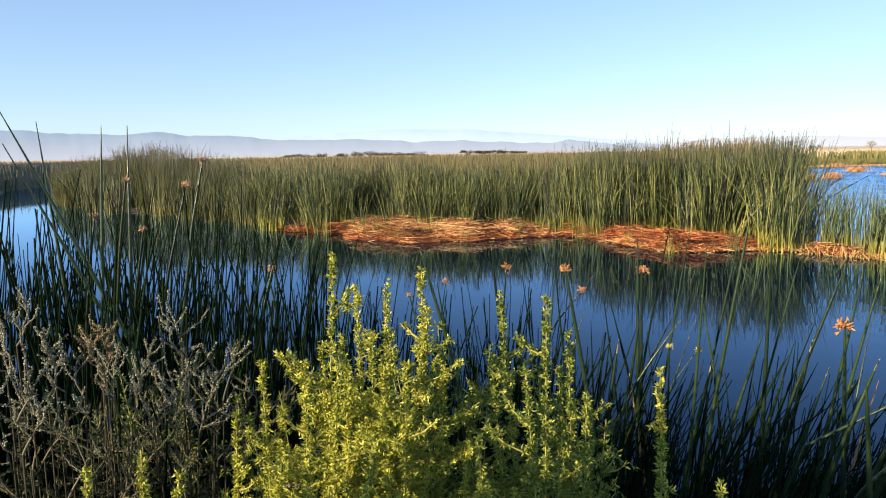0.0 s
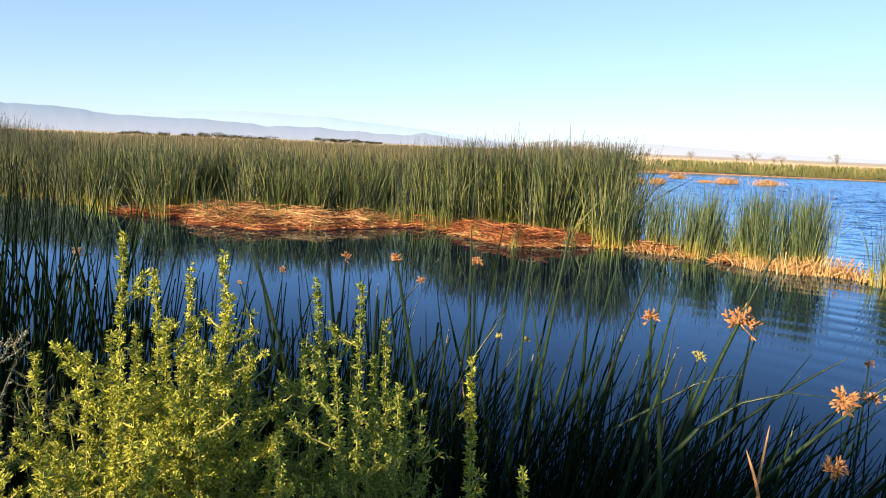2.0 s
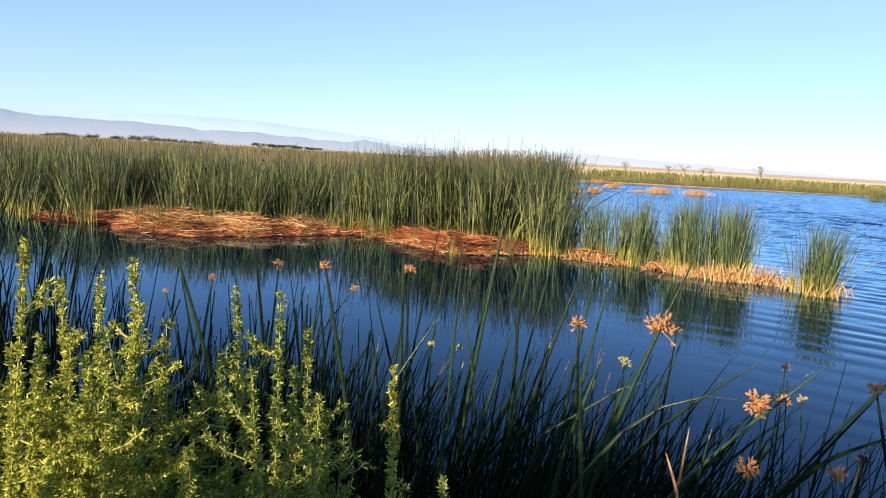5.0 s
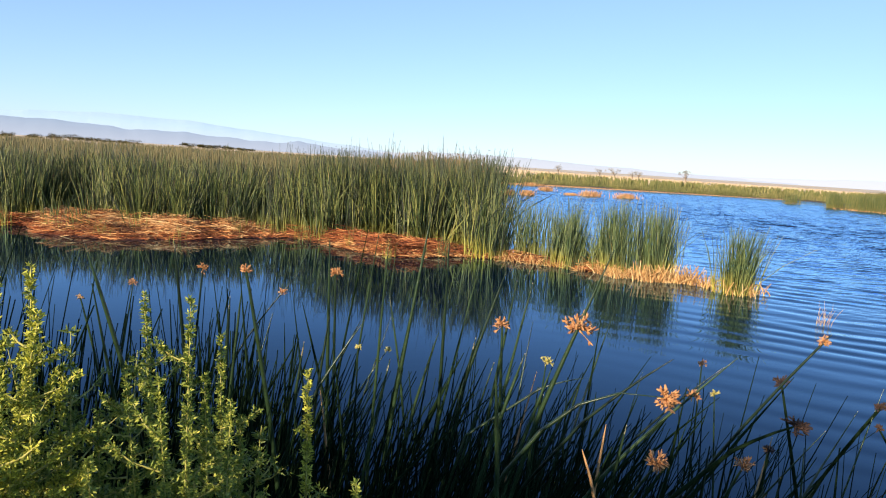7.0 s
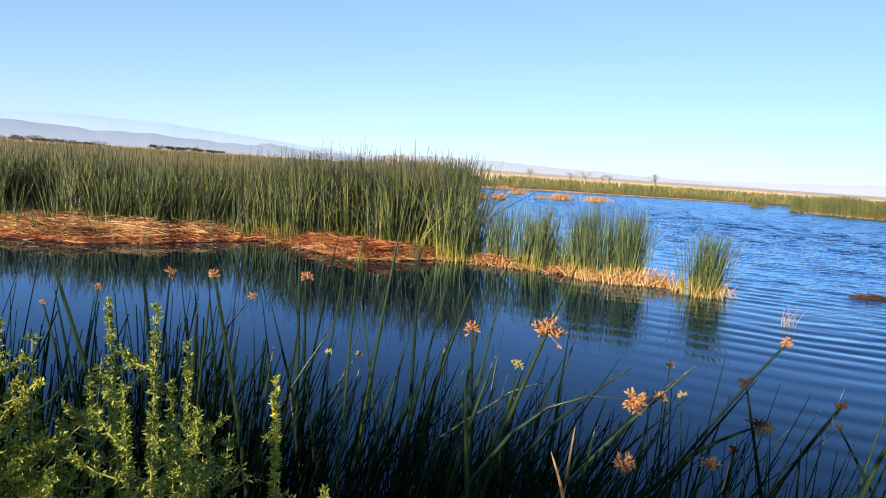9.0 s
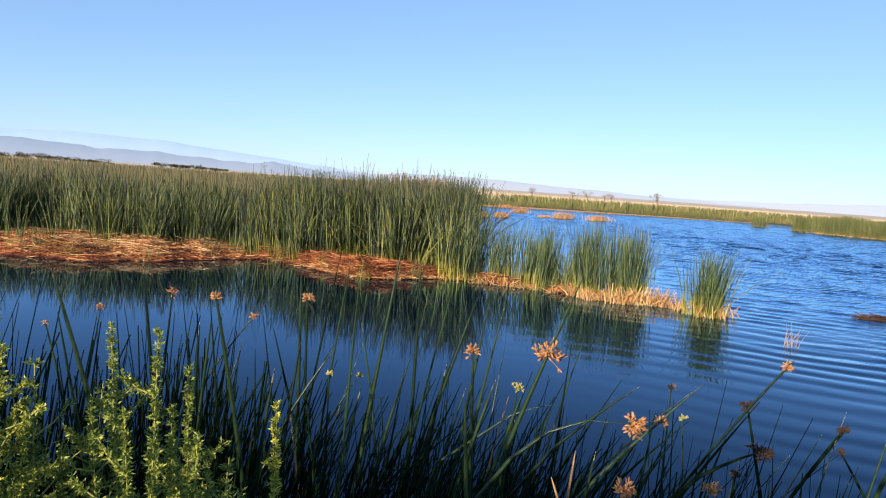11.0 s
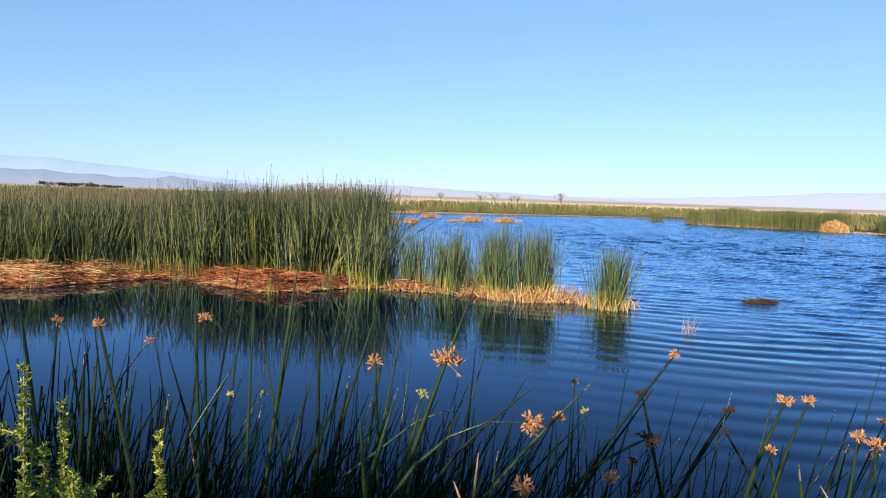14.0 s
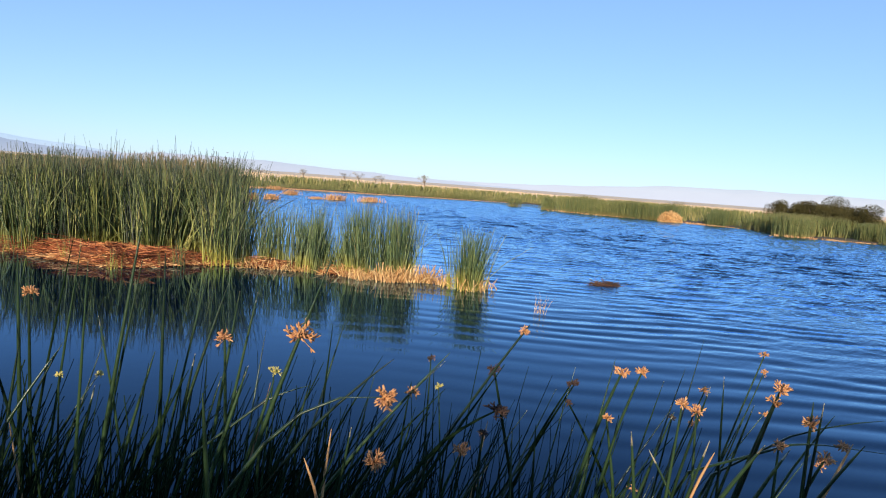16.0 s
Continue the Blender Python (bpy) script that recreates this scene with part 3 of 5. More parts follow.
def far_bank(name, line, depth, n, height, radius, label, seed, mat=REED_FAR, power=1.3):
    g = np.random.default_rng(seed)
    line = np.array(line, float)
    cum = np.r_[0, np.cumsum(np.hypot(*np.diff(line, axis=0).T))]
    s = g.random(n) * cum[-1]
    x, y = np.interp(s, cum, line[:, 0]), np.interp(s, cum, line[:, 1])
    k = np.clip(np.searchsorted(cum, s) - 1, 0, len(line) - 2)
    d = np.diff(line, axis=0)[k]
    d /= np.linalg.norm(d, axis=1, keepdims=True)
    b = depth * g.random(n) ** power
    # the land lies to the right of the line
    xy = np.column_stack([x + d[:, 1] * b, y - d[:, 0] * b]) + g.normal(0, 0.25, (n, 2))
    cl = lumps(xy[:, 0], xy[:, 1], 0.22, seed)
    ok = cl + 0.5 * lumps(xy[:, 0], xy[:, 1], 0.7, seed + 3) > -0.35
    xy, cl = xy[ok], cl[ok]
    h = height * (0.82 + 0.24 * cl) * (1 - 0.4 * g.random(len(xy)) ** 2)
    return reeds(name, xy, h, g.uniform(0.7, 1.3, len(xy)) * radius, mat, label, lean=0.08, seg=2, seed=seed + 1)


far_bank("far_reed_bank", [(58.0, 12.2), (54.5, 15.9), (53.1, 18.8)], 6.0, 10000, 2.0, 0.013, "green reeds on the far bank of the open water", 21)
far_bank("far_reed_bank", [(57.4, 21.2), (61.6, 25.5), (60.6, 28.0)], 5.0, 3200, 1.9, 0.013, "green reeds on the far bank of the open water", 23)
far_bank("far_reed_bank", [(60.4, 32.2), (59.6, 36.2), (58.0, 43.0), (58.1, 44.8), (61.0, 46.6)], 7.0, 11000, 1.95, 0.014, "green reeds on the far bank of the open water", 25)
far_bank("far_shore_reeds", [(76.0, 57.0), (78.0, 63.0), (59.0, 67.5), (52.0, 68.6), (45.0, 70.0), (34.0, 69.0)], 9.0, 15000, 0.95, 0.016, "low olive reeds along the distant shore", 27, MARSH)
far_bank("far_shore_reeds", [(34.0, 70.0), (28.0, 80.0), (10.0, 84.0)], 9.0, 3200, 0.95, 0.022, "low olive reeds along the distant shore", 29, MARSH)
far_bank("left_shore_reeds", [(-29.4, 58.0), (-29.5, 54.0), (-28.8, 45.0), (-22.0, 33.0)], 1.5, 900, 0.55, 0.025, "shaded brown-green reeds along the side channel", 31, REED_BROWN)
q = np.random.default_rng(33).normal(0, 1, (130, 2)) * [0.45, 0.4] + [60.0, 50.4]
reeds("reed_clump", q, np.random.default_rng(34).uniform(0.5, 1.2, 130), np.full(130, 0.02), REED_FAR, "small green reed clump standing in open water", seed=35, seg=2)

# ---- dead straw ----
def straw(xy, z, n_seed, length=(0.15, 0.85), radius=(0.0032, 0.0082), turn=0.75, rise=0.13, heading=0.3, room=None, heads=None):
    """Fallen stems lying over one another; heads: the way each one lies."""
    g = np.random.default_rng(n_seed)
    n = len(xy)
    a = heading + 1.7 * lumps(xy[:, 0], xy[:, 1], 1.1, n_seed * 0.7) + g.normal(0, turn, n)
    if heads is not None:
        a = heads + g.normal(0, turn * 0.35, n)
    L = g.uniform(*length, n)
    if room is not None:
        L = np.minimum(L, 0.30 + 1.7 * room)
    d = np.column_stack([np.cos(a), np.sin(a), g.normal(0, rise, n)])
    side = np.column_stack([-np.sin(a), np.cos(a), np.abs(g.normal(0, 0.4, n))])
    bow = g.normal(0, 0.06, n) * L
    d[:, 2] += np.where((g.random(n) < 0.05) & (L < 0.7), g.uniform(0.1, 0.4, n), 0)
    c = np.column_stack([xy, z])
    p = np.stack([c - d * L[:, None] / 2, c + side * bow[:, None], c + d * L[:, None] / 2], 1)
    return tubes(p, np.repeat(g.uniform(*radius, n)[:, None], 3, 1) * [1, 1, 0.6])


def hummock(poly, top, step=0.18, seed=0.0):
    """A low lumpy mound over a plan outline; gives the mesh and a height function."""
    poly = np.array(poly, float)
    lo, hi = poly.min(0) - step, poly.max(0) + step
    X, Y = np.meshgrid(np.arange(lo[0], hi[0], step), np.arange(lo[1], hi[1], step))
    def level(x, y):
        e = np.where(inside(x, y, poly), edge_distance(x, y, poly, True), -edge_distance(x, y, poly, True))
        return np.clip(top * (1 - np.exp(-np.maximum(e, 0) * 1.7)) * (0.62 + 0.62 * lumps(x, y, 0.9, seed) + 0.5 * lumps(x, y, 2.1, seed + 5)) + 0.02 + np.minimum(e, 0) * 0.6, -0.25, 1)
    Z = level(X, Y)
    i = np.arange(X.size).reshape(X.shape)
    f = np.stack([i[:-1, :-1], i[:-1, 1:], i[1:, 1:], i[1:, :-1]], -1).reshape(-1, 4)
    f = f[(Z.ravel()[f] > -0.2).any(1)]
    return (np.stack([X, Y, Z], -1).reshape(-1, 3), f), level


def straw_mat(poly, top, n, label, seed, mat, red, heading=0.2):
    thing = new("straw_mat")
    tagged(thing, label, "dead reeds")
    vf, level = hummock(poly, top, seed=seed)
    part("peat_base", vf, PEAT, thing, "dark wet peat")
    # dry stems in bundles as they fell, thinner towards the water
    g = np.random.default_rng(seed)
    mid = scatter(poly, n // 8, seed)
    way = heading + 1.2 * lumps(mid[:, 0], mid[:, 1], 0.8, seed * 0.7) + g.normal(0, 0.75, len(mid))
    of = np.repeat(np.arange(len(mid)), g.integers(5, 28, len(mid)))
    xy = mid[of] + g.normal(0, 1, (len(of), 2)) * g.uniform(0.05, 0.22, len(mid))[of][:, None]
    e = edge_distance(xy[:, 0], xy[:, 1], poly, True) * np.where(inside(xy[:, 0], xy[:, 1], poly), 1, -1)
    ok = (e > -0.18) & (g.random(len(e)) < 0.12 + 1.2 * np.clip(e - 0.12, 0, 1)) & (lumps(xy[:, 0], xy[:, 1], 1.3, seed * 1.3) > -0.75)
    xy, e, of = xy[ok], e[ok], of[ok]
    lift = (0.19 * g.random(len(mid)) ** 1.6)[of] * np.clip(0.3 + 2 * e, 0.3, 1) + g.uniform(0.0, 0.03, len(of))
    part("straw_layer", straw(xy, np.maximum(level(xy[:, 0], xy[:, 1]), 0.0) + lift, seed, room=np.maximum(e, 0), heads=way[of]), mat, thing, "layer of dry orange-tan fallen stems", "stuff")
    xy = scatter(poly, int(1.8 * n), seed + 1)
    part("wet_litter", straw(xy, level(xy[:, 0], xy[:, 1]) + 0.01, seed + 1, heading=heading, turn=1.4, length=(0.10, 0.5)), red, thing, "red-brown wet litter", "stuff")
    return thing


straw_mat([(-2.3, 18.3), (-1.95, 17.0), (-1.75, 16.05), (-1.35, 15.8), (-0.85, 15.65), (-0.35, 15.1), (0.15, 15.2), (0.55, 15.45), (1.15, 15.25), (1.5, 15.6), (2.1, 15.7), (2.5, 15.95), (3.3, 16.0), (3.2, 16.6), (2.6, 17.6), (0.5, 17.9), (-0.6, 18.6), (-1.4, 19.6), (-2.2, 19.4)], 0.21, 4200, "mound of dry orange-tan fallen reeds at the water's edge", 41, MAT_DRY, MAT_RED)
straw_mat([(2.9, 16.7), (3.9, 15.4), (4.3, 14.2), (4.85, 13.15), (5.55, 13.05), (6.5, 13.2), (7.4, 12.8), (7.2, 13.6), (5.8, 15.0), (4.4, 16.4)], 0.16, 3200, "low red-brown mat of fallen reeds before the reed bed", 43, MAT_RED, MAT_DRY)
straw_mat([(7.25, 13.0), (8.1, 12.22), (8.86, 11.02), (9.57, 10.30), (9.98, 10.02), (10.1, 10.2), (9.6, 10.8), (8.7, 12.2), (7.6, 13.4)], 0.10, 2000, "thin strip of straw along the reed spit", 45, MAT_DRY, MAT_RED, heading=-0.9)
straw_mat([(-4.2, 18.7), (-3.8, 18.1), (-2.6, 17.5), (-1.8, 17.3), (-1.9, 18.0), (-3.0, 18.6)], 0.08, 700, "thin red-brown litter at the feet of the reeds", 47, MAT_RED, MAT_RED)


def stubble(name, xy, height, mat, label, seed, radius=0.010, lean=0.25, group=""):
    g = np.random.default_rng(seed)
    n = len(xy)
    pos = np.column_stack([xy, np.full(n, -0.04)])
    ob = part(name, stand(pos, height * g.uniform(0.3, 1.2, n), g.normal(0, lean * 1.5, (n, 2)), g.uniform(0.6, 1.4, n) * radius, seg=2, taper=0.6), mat, None, label, "stuff")
    return tagged(ob, category="dead reeds", group=group)


g = np.random.default_rng(50)
u = g.random(300)
stubble("straw_stubble", np.column_stack([9.0 + 1.05 * u, 10.35 - 0.45 * u]) + g.normal(0, 0.09, (300, 2)), 0.35, STRAW, "pale straw stubs of broken reeds at the end of the spit", 51)
stubble("straw_stubble", g.normal(0, 1, (60, 2)) * [0.09, 0.08] + [10.0, 9.62], 0.28, STRAW, "pale straw stubs between the spit and the clump", 52)
stubble("straw_stubble", g.normal(0, 1, (150, 2)) * [0.2, 0.14] + [10.14, 8.98], 0.27, STRAW, "straw-yellow stubs at the foot of the reed clump", 53)
stubble("straw_stubble", np.column_stack([8.6 + 0.6 * g.random(160), 11.2 - 0.7 * g.random(160)]), 0.26, STRAW, "pale straw stubs along the spit", 54)
u = g.random(240)
stubble("straw_stubble", np.column_stack([np.interp(u, [0, 0.45, 1], [7.4, 8.2, 9.3]), np.interp(u, [0, 0.45, 1], [12.75, 11.85, 10.5])]) + g.normal(0, 0.12, (240, 2)), 0.24, STRAW, "orange-tan broken stubs at the feet of the spit's reeds", 55, lean=0.5)
for (x, y, w, h, k) in [(23.0, 42.4, 0.75, 0.42, 61), (25.1, 43.1, 0.5, 0.38, 62), (33.0, 53.6, 0.7, 0.4, 63), (31.0, 46.5, 0.55, 0.22, 64), (32.6, 46.2, 0.85, 0.48, 65), (35.3, 45.1, 1.1, 0.45, 66), (38.5, 66.0, 1.0, 0.4, 67)]:
    g = np.random.default_rng(k)
    stubble("straw_islet", g.normal(0, 0.5, (260, 2)) * [w, 0.35] + [x, y], h, TAN_TUFT, "small islet of dead tan reed stubs in open water", k, 0.022, 0.2, "straw islets")
# rounded heap of straw before the far reeds
thing = tagged(new("straw_heap"), "rounded tan heap of dead reeds by the far bank", "dead reeds")
g = np.random.default_rng(70)
a, b = g.uniform(0, 2 * np.pi, 1500), np.arccos(g.random(1500))
c = np.column_stack([np.cos(a) * np.sin(b) * 1.15, np.sin(a) * np.sin(b) * 0.9, np.cos(b) * 0.85])
ang = g.normal(0, 0.6, 1500)
d = np.column_stack([np.cos(ang), np.sin(ang), g.normal(0, 0.5, 1500)]) * 0.45
part("straw_layer", tubes(np.stack([c - d / 2, c * 1.03, c + d / 2], 1) + [59.6, 31.0, -0.02], np.full((1500, 3), 0.022)), STRAW, thing, "", "stuff")
bm = bmesh.new()
bmesh.ops.create_icosphere(bm, subdivisions=3, radius=1)
for v in bm.verts:
    v.co = Vector((v.co.x * 1.1, v.co.y * 0.85, max(v.co.z, -0.1) * 0.8)) * (1 + 0.1 * noise.noise(v.co * 3)) + Vector((59.6, 31.0, -0.02))
me = bpy.data.meshes.new("core")
bm.to_mesh(me)
me.materials.append(STRAW)
new("core", me).parent = thing
# tan edge along the far shores
for line, n, k in (([(76, 62.5), (59.0, 66.3), (52.0, 67.4), (45.0, 68.8), (34.0, 67.8)], 1800, 71), ([(57.5, 12.4), (54.3, 15.7), (52.8, 18.8)], 200, 72), ([(61.3, 25.2), (60.1, 29.5)], 400, 73), ([(60.1, 32.4), (59.3, 36.2), (57.7, 43.0)], 160, 74)):
    g = np.random.default_rng(k)
    line = np.array(line)
    cum = np.r_[0, np.cumsum(np.hypot(*np.diff(line, axis=0).T))]
    s = g.random(n) * cum[-1]
    stubble("shore_straw", np.column_stack([np.interp(s, cum, line[:, 0]), np.interp(s, cum, line[:, 1])]) + g.normal(0, 0.5, (n, 2)), 0.17, TAN_TUFT, "tan dead stubs along the far water's edge", k, 0.035, 0.3)

# floating litter
thing = tagged(new("floating_litter"), "small brown raft of dead stems afloat on the pond", "dead reeds")
vf, level = hummock([(13.52, 8.42), (13.7, 8.22), (14.0, 8.16), (14.15, 8.22), (13.95, 8.40), (13.7, 8.5)], 0.03, 0.07, 3.0)
part("peat_base", vf, PEAT, thing, "dark wet peat")
xy = scatter([(13.45, 8.4), (13.65, 8.18), (14.3, 8.1), (14.05, 8.42), (13.65, 8.55)], 130, 75)
part("straw_layer", straw(xy, level(xy[:, 0], xy[:, 1]) + 0.02, 76, (0.1, 0.45), (0.004, 0.008), rise=0.28, heading=-0.4), LITTER, thing, "", "stuff")

# thin young reeds that come up through the straw
for i, (x, y, n, h) in enumerate([(-1.05, 16.2, 26, 0.75), (-1.55, 16.9, 34, 1.0), (0.15, 16.0, 16, 0.55), (2.75, 16.5, 24, 0.8), (1.1, 16.9, 30, 0.9), (-0.6, 15.75, 10, 0.4), (0.9, 15.35, 8, 0.35), (2.2, 16.0, 14, 0.5), (3.6, 15.5, 14, 0.5), (4.9, 13.0, 14, 0.45), (6.1, 13.1, 22, 0.6), (4.5, 14.3, 14, 0.5), (-2.6, 17.5, 30, 0.9)]):
    g = np.random.default_rng(500 + i)
    reeds("reed_tuft", g.normal(0, 0.13, (n, 2)) + [x, y], h * g.uniform(0.5, 1.15, n), g.uniform(0.005, 0.009, n), REED, "thin tuft of young reeds growing through the straw", lean=0.16, seed=510 + i)

# olive and brown growth on the low land behind the far banks
g = np.random.default_rng(96)
n = 9000
q = np.column_stack([g.uniform(50, 175, n), g.uniform(8, 130, n)])
near = edge_distance(q[:, 0], q[:, 1], FAR_SHORE)
ok = ~inside(q[:, 0], q[:, 1], POND) & (near > 3) & (near < 60 + 25 * lumps(q[:, 0], q[:, 1], 0.03, 2.0)) & (lumps(q[:, 0], q[:, 1], 0.07, 4.0) > -0.25)
q = q[ok]
m = 3
q = np.repeat(q, m, 0) + g.normal(0, 0.5, (len(q) * m, 2))
ob = part("far_marsh_growth", stand(np.column_stack([q, np.zeros(len(q))]), g.uniform(0.5, 1.35, len(q)), g.normal(0, 0.25, (len(q), 2)), 0.0011 * np.hypot(*q.T), seg=1, taper=0.4), MARSH, None, "olive and brown low growth on the land behind the far banks", "stuff")
ob["category"] = "reeds"

# grass and low weeds over the near bank
g = np.random.default_rng(97)
n = 5200
q = np.column_stack([g.uniform(-4, 7, n), g.uniform(-4.5, 0.62, n)])
q = q[(lumps(q[:, 0], q[:, 1], 0.9, 6.0) > -0.3) & (np.hypot(q[:, 0] - 0.54, q[:, 1]) > 0.3)]
z = np.clip((0.72 - q[:, 1]) * 0.62, 0.0, 0.42)
p = np.repeat(np.column_stack([q, z]), 3, 0)
d = np.column_stack([g.normal(0, 0.35, (len(p), 2)), np.ones(len(p))])
ob = part("bank_grass", blades(p + g.normal(0, 0.015, p.shape), d, g.uniform(0.06, 0.22, len(p)), 0.008), WEED_DARK, None, "short green grass over the soil bank", "stuff")
ob["category"] = "grass"

# brown seed heads among the reed tops
g = np.random.default_rng(90)
k = g.choice(len(xy_bed), 1100, replace=False)
p = np.column_stack([xy_bed[k], high_bed[k] * g.uniform(0.93, 1.0, 1100) - 0.05]) + g.normal(0, 0.04, (1100, 3))
p = np.repeat(p, 5, 0)
d = g.normal(0, 1, (len(p), 3))
ob = part("reed_seed_head", blades(p, d, 0.032 * g.uniform(0.6, 1.3, len(p)), 0.016), REED_HEAD, None, "scattered brown seed heads on the tops of the reeds", "stuff")
ob["category"] = "reeds"

# dry grass on the plain beyond the water
g = np.random.default_rng(92)
n = 22000
az = np.radians(g.uniform(10, 84, n))
dist = 84 + 330 * g.random(n) ** 1.7
dist = np.where(az > 0.9, np.maximum(dist - 14, 74), dist)
q = np.column_stack([np.sin(az) * dist, np.cos(az) * dist])
q = q[~inside(q[:, 0], q[:, 1], POND) & (edge_distance(q[:, 0], q[:, 1], FAR_SHORE) > 40)]
ob = part("dry_grass", stand(np.column_stack([q, np.full(len(q), 0.05)]), g.uniform(0.15, 0.45, len(q)), g.normal(0, 0.3, (len(q), 2)), 0.0007 * np.hypot(*q.T), seg=1, taper=0.7), DRY_GRASS, None, "pale tan dry grass on the plain", "stuff")
ob["category"] = "grass"

# ---- bulrushes in the shallows before the bank ----
def spikelet_mesh(name, length, width):
    """A plump pointed spikelet along +z from its foot."""
    bm = bmesh.new()
    rings = []
    for z, r in ((0.0, 0.25), (0.3, 0.9), (0.6, 1.0), (0.85, 0.6)):
        rings.append([bm.verts.new((math.cos(a) * r * width / 2, math.sin(a) * r * width / 2, z * length)) for a in (0, 1.257, 2.513, 3.77, 5.027)])
    tip = bm.verts.new((0, 0, length))
    for lo, hi in zip(rings, rings[1:]):
        for k in range(5):
            bm.faces.new((lo[k], lo[(k + 1) % 5], hi[(k + 1) % 5], hi[k]))
    for k in range(5):
        bm.faces.new((rings[-1][k], rings[-1][(k + 1) % 5], tip))
    me = bpy.data.meshes.new(name)
    bm.to_mesh(me)
    bm.free()
    for p in me.polygons:
        p.use_smooth = True
    return me


DRYTIP = material("withered_tule_tip", (0.22, 0.17, 0.09), (0.48, 0.42, 0.28), 0.7, by="object", scale=40)
SPIKES = []
for mat in (HEAD, HEAD_GREEN, HEAD_SHADED, HEAD_PALE):
    row = []
    for length, width in ((0.009, 0.0032), (0.0110, 0.0034), (0.013, 0.0035)):
        me = spikelet_mesh("spikelet", length, width)
        me.materials.append(mat)
        row.append(me)
    SPIKES.append(row)


def stem_line(base, tip, bow, k=9):
    """A gently bowed centre line from base to tip."""
    t = np.linspace(0, 1, k)
    base, tip = np.array(base, float), np.array(tip, float)
    p = base + (tip - base) * t[:, None]
    side = np.array([tip[0] - base[0], tip[1] - base[1], 0.0])
    p[:, :2] -= (side[:2] * bow)[None] * (np.sin(np.pi * t))[:, None]
    p[:, 2] += np.linalg.norm(side) * bow * 0.4 * np.sin(np.pi * t)
    return p


def bulrush(base, tip, radius=0.0055, head=0.0, bow=0.15, beak=0.0, mat=STEM, green=False, in_shadow=False, faded=False, seed=0, line=None, label=""):
    """One bulrush: a round stem, and a cluster of spikelets where it flowers; beak: how far the stem runs on past the head."""
    g = random.Random(seed)
    tint = 2 if in_shadow else 3 if faded else int(green)
    p = stem_line(base, tip, bow) if line is None else np.array(line, float)
    way = Vector(p[-1] - p[-2]).normalized()
    if beak:
        p = np.vstack([p, p[-1] + np.array(way) * beak])
    k = len(p)
    r = radius * (1 - 0.6 * np.linspace(0, 1, k) ** 2.6)
    if beak or not head:
        r[-1] *= 0.4
    vf = tubes(p[None], r[None], 6)
    if not head:
        ob = part("bulrush", vf, mat, None, label or "bare round green bulrush stem standing in shallow water")
        if mat is STEM and g.random() < 0.45:
            f = min(g.uniform(0.015, 0.035) / np.linalg.norm(p[-2] - p[-1]), 0.9)
            a, ra = p[-1] + (p[-2] - p[-1]) * f, (r[-1] + (r[-2] - r[-1]) * f) * 1.04
            part("dry_tip", tubes(np.stack([a, (a + p[-1]) / 2, p[-1] + (p[-1] - a) * 0.15])[None], np.array([[ra, ra * 0.75, 0.0006]]), 5), DRYTIP, ob, "withered pale tip")
        return tagged(ob, category="bulrush", group="bulrushes")
    thing = tagged(new("bulrush"), label or ("bulrush stem and dark brown head, shadow put into their colours" if in_shadow else "slender bulrush stem with a small yellow-green flower head" if green else "round green bulrush stem with a faded tan head" if faded else "round green bulrush stem with an orange-brown flower head"), "bulrush", "bulrushes")
    part("stem", vf, mat, thing)
    top = Vector(p[-2] if beak else p[-1])
    # short stalks of the cluster, with the spikelets at their ends
    feet, ends, spikes = [], [], []
    for i in range(int(10 + 17 * head ** 1.5)):
        d = Vector((g.gauss(0, 1), g.gauss(0, 1), g.gauss(0, 0.7))).normalized()
        d = (d + way * 0.5).normalized()
        end = top + d * head * (0.002 + 0.016 * g.random())
        feet.append(top)
        ends.append(end)
        for j in range(2 + (g.random() < 0.6)):
            spikes.append((end, (d + Vector((g.gauss(0, 0.6), g.gauss(0, 0.6), g.gauss(0, 0.6)))).normalized()))
    n = len(ends)
    pts = np.stack([np.array(feet), (np.array(feet) + np.array(ends)) / 2, np.array(ends)], 1)
    cluster = part("flower_head", tubes(pts, np.full((n, 3), 0.0011)), SPIKES[tint][0].materials[0], thing, ("orange-brown flower cluster", "yellow-green flower cluster", "dark brown flower cluster, shadow put into its colour", "faded tan-pink flower cluster")[tint])
    for e, d in spikes:
        s = new("spikelet", SPIKES[tint][g.randrange(3)])
        s.parent = cluster
        s.matrix_basis = Matrix.LocRotScale(e, d.to_track_quat("Z", "Y"), Vector((1, 1, 1)) * (0.75 + 0.25 * head))
    return thing


